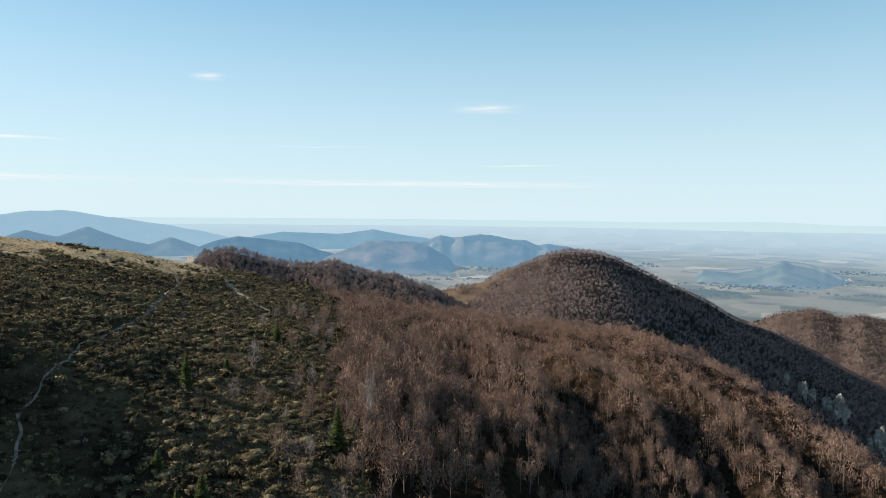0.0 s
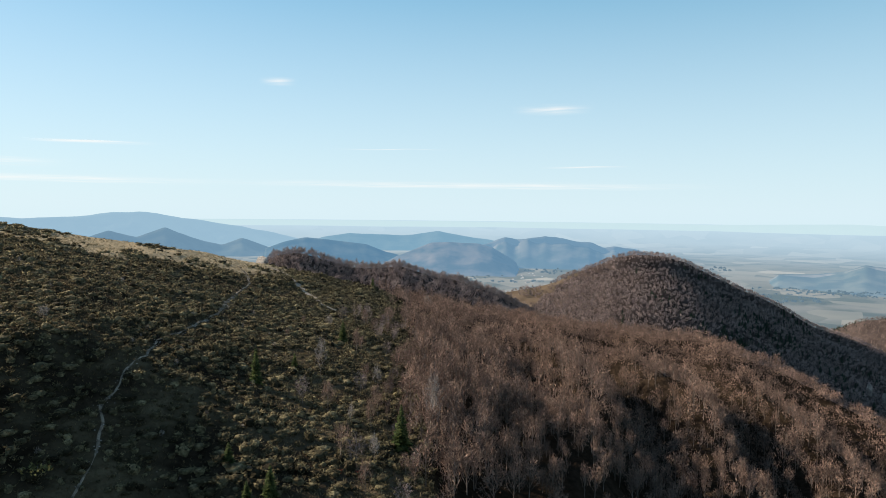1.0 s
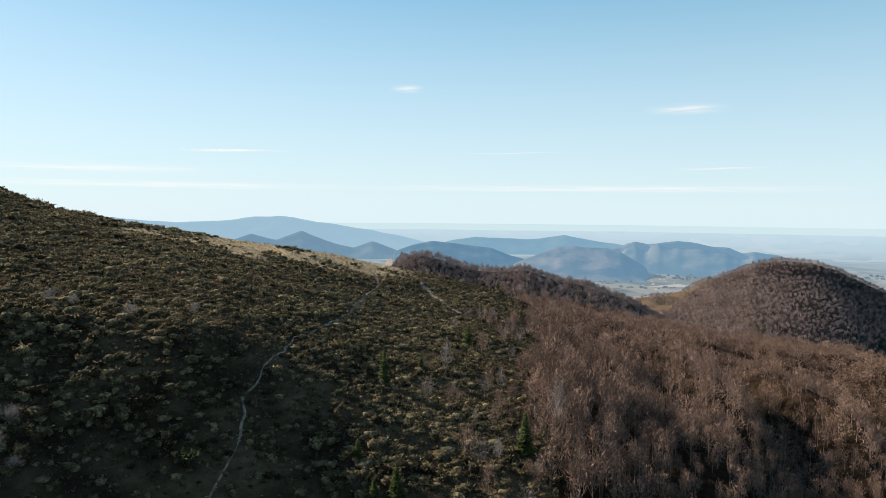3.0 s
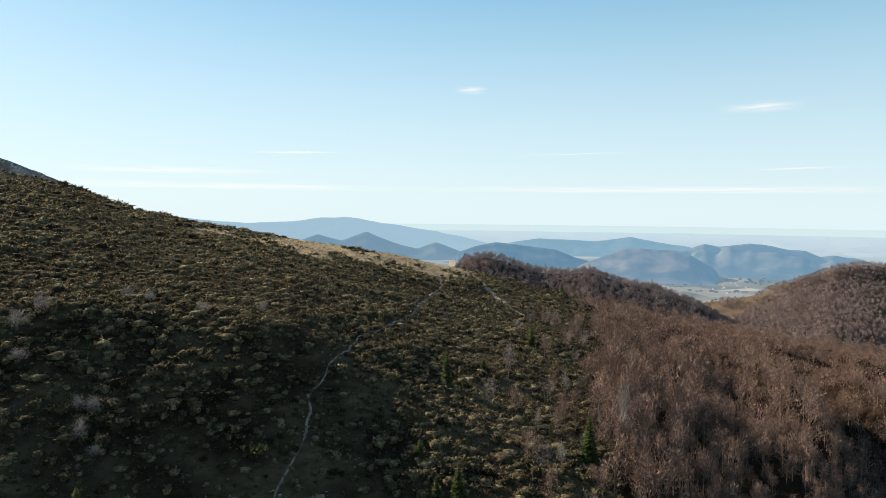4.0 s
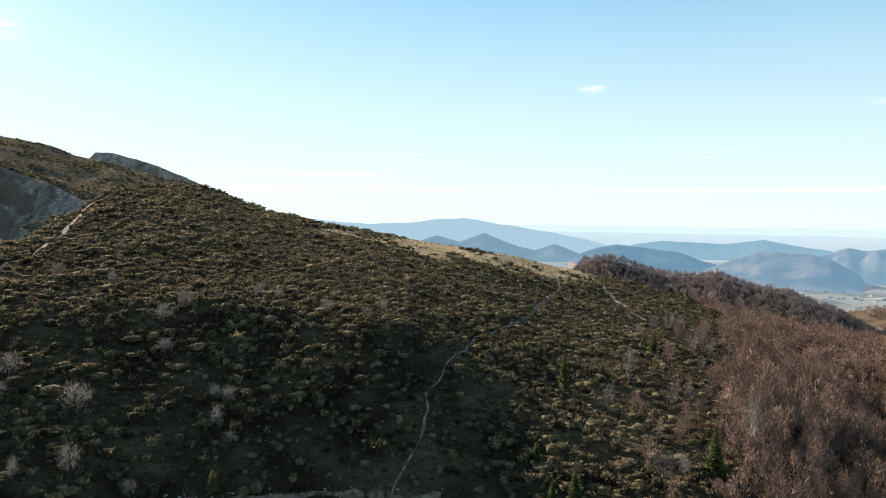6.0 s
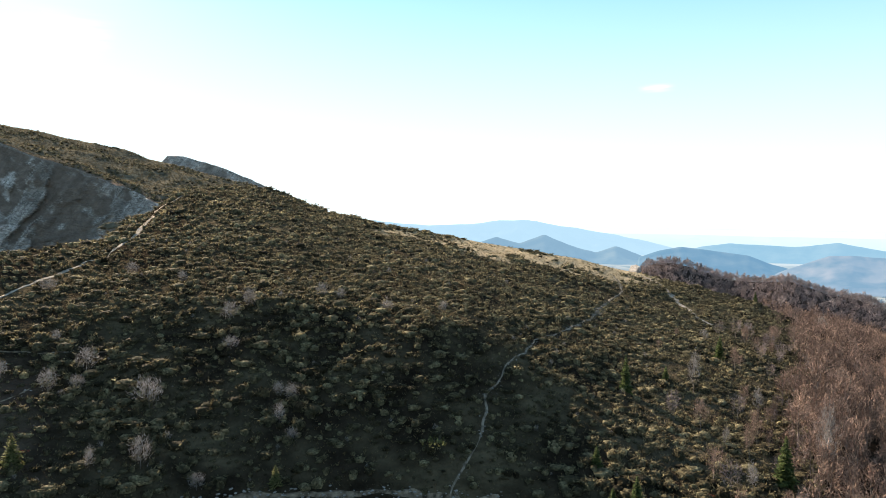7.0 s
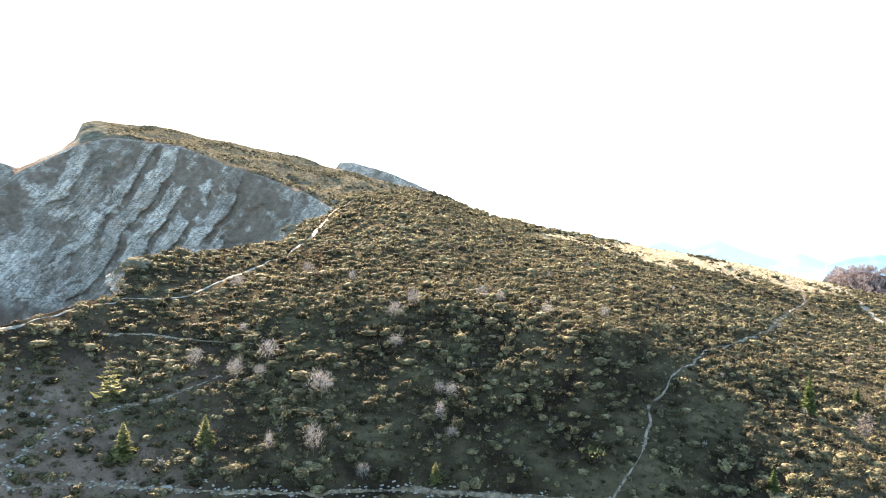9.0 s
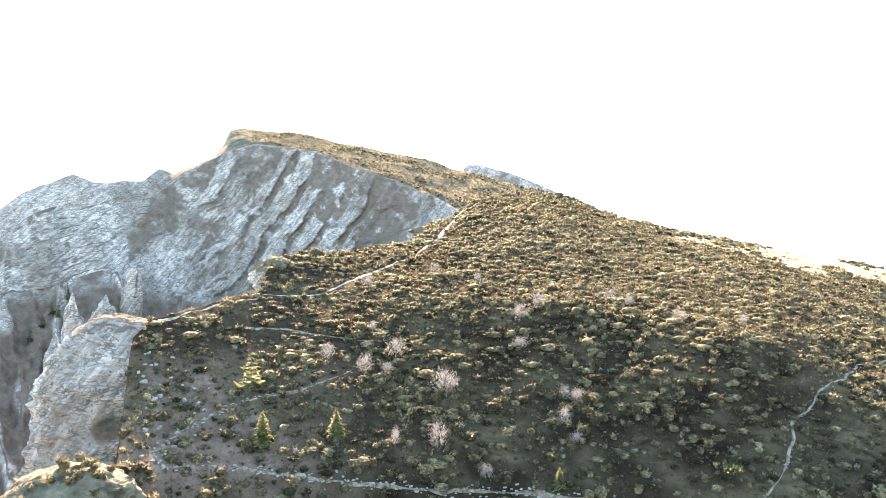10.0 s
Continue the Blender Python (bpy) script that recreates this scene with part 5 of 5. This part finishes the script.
def outcrop(name, a, r, dip, size, seed, label, turf_from=2.0, ribs=0.0, patch=None, rows=84, columns=150):
    """A rounded limestone outcrop: a lump with worn joints, blocky above and ribbed below, with turf on its top."""
    rx, ry, rz = size
    w, h = np.meshgrid(np.linspace(0, 2 * np.pi, columns), np.linspace(-0.5 * np.pi, 0.5 * np.pi, rows))
    power = lambda v: np.sign(v) * np.abs(v) ** 0.86
    u, v, z = power(np.cos(h)) * power(np.cos(w)), power(np.cos(h)) * power(np.sin(w)), power(np.sin(h))
    x, y = bearing(a, r)
    right, fore = np.array([math.cos(math.radians(a)), math.sin(math.radians(a))]), -np.array([x, y]) / r
    p, q, tall = u * rx + 31 * seed, v * ry, z * rz
    cloud = lambda size, n=4: 0.6 * fbm(p + 0.6 * tall, q - 0.5 * tall, size, n) + 0.6 * fbm(tall - 0.4 * p + 77, q + 0.5 * p, size, n)
    def cell(wide, high):
        """Jointed blocks: one number for each block of a leaning, uneven lattice."""
        k = np.floor((tall + 0.25 * p + 0.6 * fbm(p, q, 5)) / high).astype(int)
        i = np.floor((0.85 * p + 0.4 * q + 0.8 * fbm(q, tall, 4)) / wide + 0.37 * k).astype(int)
        j = np.floor((0.85 * q - 0.4 * p + 0.8 * fbm(p, tall, 4)) / wide + 0.61 * k).astype(int)
        return TABLE[(i * 7 + k * 13) % 256, (j * 5 + k * 29) % 256]
    push = 0.32 * rx * cloud(0.9 * rx, 3) + 2.2 * cloud(4.5, 5) + 1.3 * cell(2.3, 1.1) + 0.6 * cell(1.0, 0.5)
    push = push - ribs * np.clip(0.25 - z, 0, 0.8) * np.abs(fbm(p * 1.0, tall * 0.1, 4.0, 3)) * 4
    grow = 1 + push / rx
    flat = np.stack([x + u * grow * rx * right[0] + v * grow * ry * fore[0], y + u * grow * rx * right[1] + v * grow * ry * fore[1]], -1)
    up = EYE + r * tilt(dip) + tall + np.clip(z, 0, 1) * (0.7 * cloud(3.0) + 0.3 * cell(1.6, 0.8))
    turf = np.clip((z - turf_from + 0.35 * fbm(p, tall + q, 5)) / 0.1, 0, 1)
    if patch:
        turf = np.maximum(turf, np.clip((1 - np.hypot((u - patch[0]) / patch[2], (z - patch[1]) / patch[3]) + 0.9 * fbm(p, tall, 6)) / 0.25, 0, 1) * (v > 0))
    ob = mesh_object(name, np.concatenate([flat, up[..., None]], -1).reshape(-1, 3), grid_faces(rows, columns), [ROCK], masks={"turf": turf, "grass": turf * (z > 0.3)})
    tagged(ob, label, "crag", "rim crags")

    def top(du, dv):
        """A place on its upper side, as shares of its width and depth."""
        q = np.array([x, y]) + du * rx * right + dv * ry * fore
        return q[0], q[1], EYE + r * tilt(dip) + rz * math.sqrt(max(0.0, 1 - du * du - dv * dv)) ** 0.86
    return top


outcrop("rock_buttress", 83.5, 129, -17.8, (12.8, 9.0, 24.0), 1, "tall rounded limestone buttress with a brown earthy patch", 2.0, 1.2, (-0.1, 0.28, 0.3, 0.13), 116, 180)
mound = outcrop("mossy_crag", 86.4, 86, -22.6, (6.4, 5.0, 7.8), 2, "mossy limestone crag with grass and low bushes", 0.25)
outcrop("rim_crag", 71.8, 151, -5.2, (2.9, 3.0, 4.7), 3, "weathered limestone knob at the end of a turf ledge", 0.45, rows=60, columns=100)
outcrop("rim_crag", 60.4, 193, -2.0, (2.3, 2.6, 3.4), 4, "weathered limestone knob at the end of a turf ledge", 0.5, rows=60, columns=100)
for k in range(34):
    x_, y_, z_ = mound(g.uniform(-0.85, 0.75), g.uniform(-0.1, 0.8))
    m = pose(x_, y_, z_ + 0.5, 0, 0, 77 * k) @ Matrix.Scale(g.uniform(0.4, 0.9), 4)
    put(models[k % 3], m, False)
rubble = [boulder("loose_rock", 0.5, k + 90, (1.3, 1, 0.8), STONE, 2) for k in range(3)]
for ob in rubble:
    tagged(ob, "loose limestone rock on the bare earth", "rock", "loose rocks")
for k in range(46):
    a_, dip_ = (82.0 - abs(g.normal(0, 1.6)), g.uniform(-19, -9.5)) if k < 26 else (g.uniform(76, 81.5), g.uniform(-17, -12))
    x_, y_, z_, r_ = stands_at(a_, dip_)
    put(rubble[k % 3], pose(x_, y_, z_ + 0.15, g.uniform(-20, 20), g.uniform(-20, 20), 50 * k) @ Matrix.Scale(g.uniform(0.25, 0.9) if k < 26 else g.uniform(0.3, 0.7), 4), k < 3)
gully_firs = [(88.2, 228), (87.6, 232), (87.2, 226), (86.6, 234), (89.0, 222)]
for k, (a_, r_) in enumerate(gully_firs):
    x_, y_ = bearing(a_, r_)
    m = pose(x_, y_, EYE + float(summit.height(a_, r_)[0]) - 0.2, 0, 0, 70 * k) @ Matrix.Diagonal((0.9, 0.9, 0.9 + 0.1 * k, 1))
    if k == 0:
        gully_fir = thing("fir_tree", fir(g, 4.5, 2.4, 12, 7), ("trunk", "foliage"), (BARK, FIR), "dark fir in the gully below the limestone wall", "tree", "dark firs")
    put(gully_fir, m, k == 0)
TOWERS = [(-29.8, -14.6, 1.5, 2.3), (-29.1, -14.3, 0.8, 1.7), (-28.1, -13.6, 0.6, 1.4), (-27.5, -13.3, 0.75, 1.5), (-26.4, -12.6, 0.5, 1.0), (-32.5, -16.6, 1.0, 2.6), (-31.9, -16.5, 0.5, 1.2)]
for k, (a_, dip, w_, h_) in enumerate(TOWERS):
    r_ = far_hump.meet(a_, dip)
    x_, y_ = bearing(a_, r_)
    w_, h_ = w_ * r_ * 0.00873, h_ * r_ * 0.00873
    ob = boulder("rock_tower", 1.0, k + 60, (w_ * 0.9, w_ * 0.9, h_ * 0.9), ROCK, 4, 0.6, 1.0, 0.2)
    ob.matrix_world = pose(x_, y_, EYE + float(far_hump.height(a_, r_)[0]) + 0.5 * h_, 0, 0, 30 * k)
    tagged(ob, "pale rock tower rising from the wooded gorge", "rock tower", "rock towers")
lip = boulder("rock_lip", 1.0, 81, (2.2, 6.5, 4.6), STONE, 4, 0.3, 1.0)
x_, y_ = bearing(19.75, 420)
lip.matrix_world = pose(x_, y_, EYE + 420 * tilt(-4.6), 0, 0, 225)
tagged(lip, "pale rock at the end of the wooded ridge", "rock")


# ---- far villages on the plain ----
a, r = scatter(26.0, (-31, 6, 1700, 2900))
x, y = bearing(a, r)
keep = (fbm(x, y, 330, 2) + g.uniform(-0.25, 0.25, len(a)) > 0.5)
cube = np.array([(-1, -1, 0), (1, -1, 0), (1, 1, 0), (-1, 1, 0), (-1, -1, 1), (1, -1, 1), (1, 1, 1), (-1, 1, 1), (-1, 0, 1.7), (1, 0, 1.7)], float) * (2.6, 1.8, 2.0)
sides = np.array([(0, 1, 5), (0, 5, 4), (1, 2, 6), (1, 6, 5), (2, 3, 7), (2, 7, 6), (3, 0, 4), (3, 4, 7), (4, 7, 8), (5, 9, 6), (4, 5, 9), (4, 9, 8), (6, 7, 8), (6, 8, 9)])
# walls and roofs with distance haze mixed in as emission
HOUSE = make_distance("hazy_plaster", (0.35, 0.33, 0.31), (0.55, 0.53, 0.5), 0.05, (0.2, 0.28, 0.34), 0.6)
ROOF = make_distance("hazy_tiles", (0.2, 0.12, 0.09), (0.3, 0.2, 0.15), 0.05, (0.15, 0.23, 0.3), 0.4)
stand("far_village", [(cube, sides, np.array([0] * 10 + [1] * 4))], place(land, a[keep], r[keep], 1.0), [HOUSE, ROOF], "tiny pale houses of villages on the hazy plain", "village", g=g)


# ---- groves and hedges on the plain ----
a, r = scatter(22.0, (-34, 12, 1150, 3200))
x, y = bearing(a, r)
keep = (np.abs(fbm(x, y, 420, 3)) < 0.035) | (fbm(x + 800, y, 240, 3) + g.uniform(-0.2, 0.2, len(a)) > 0.5)
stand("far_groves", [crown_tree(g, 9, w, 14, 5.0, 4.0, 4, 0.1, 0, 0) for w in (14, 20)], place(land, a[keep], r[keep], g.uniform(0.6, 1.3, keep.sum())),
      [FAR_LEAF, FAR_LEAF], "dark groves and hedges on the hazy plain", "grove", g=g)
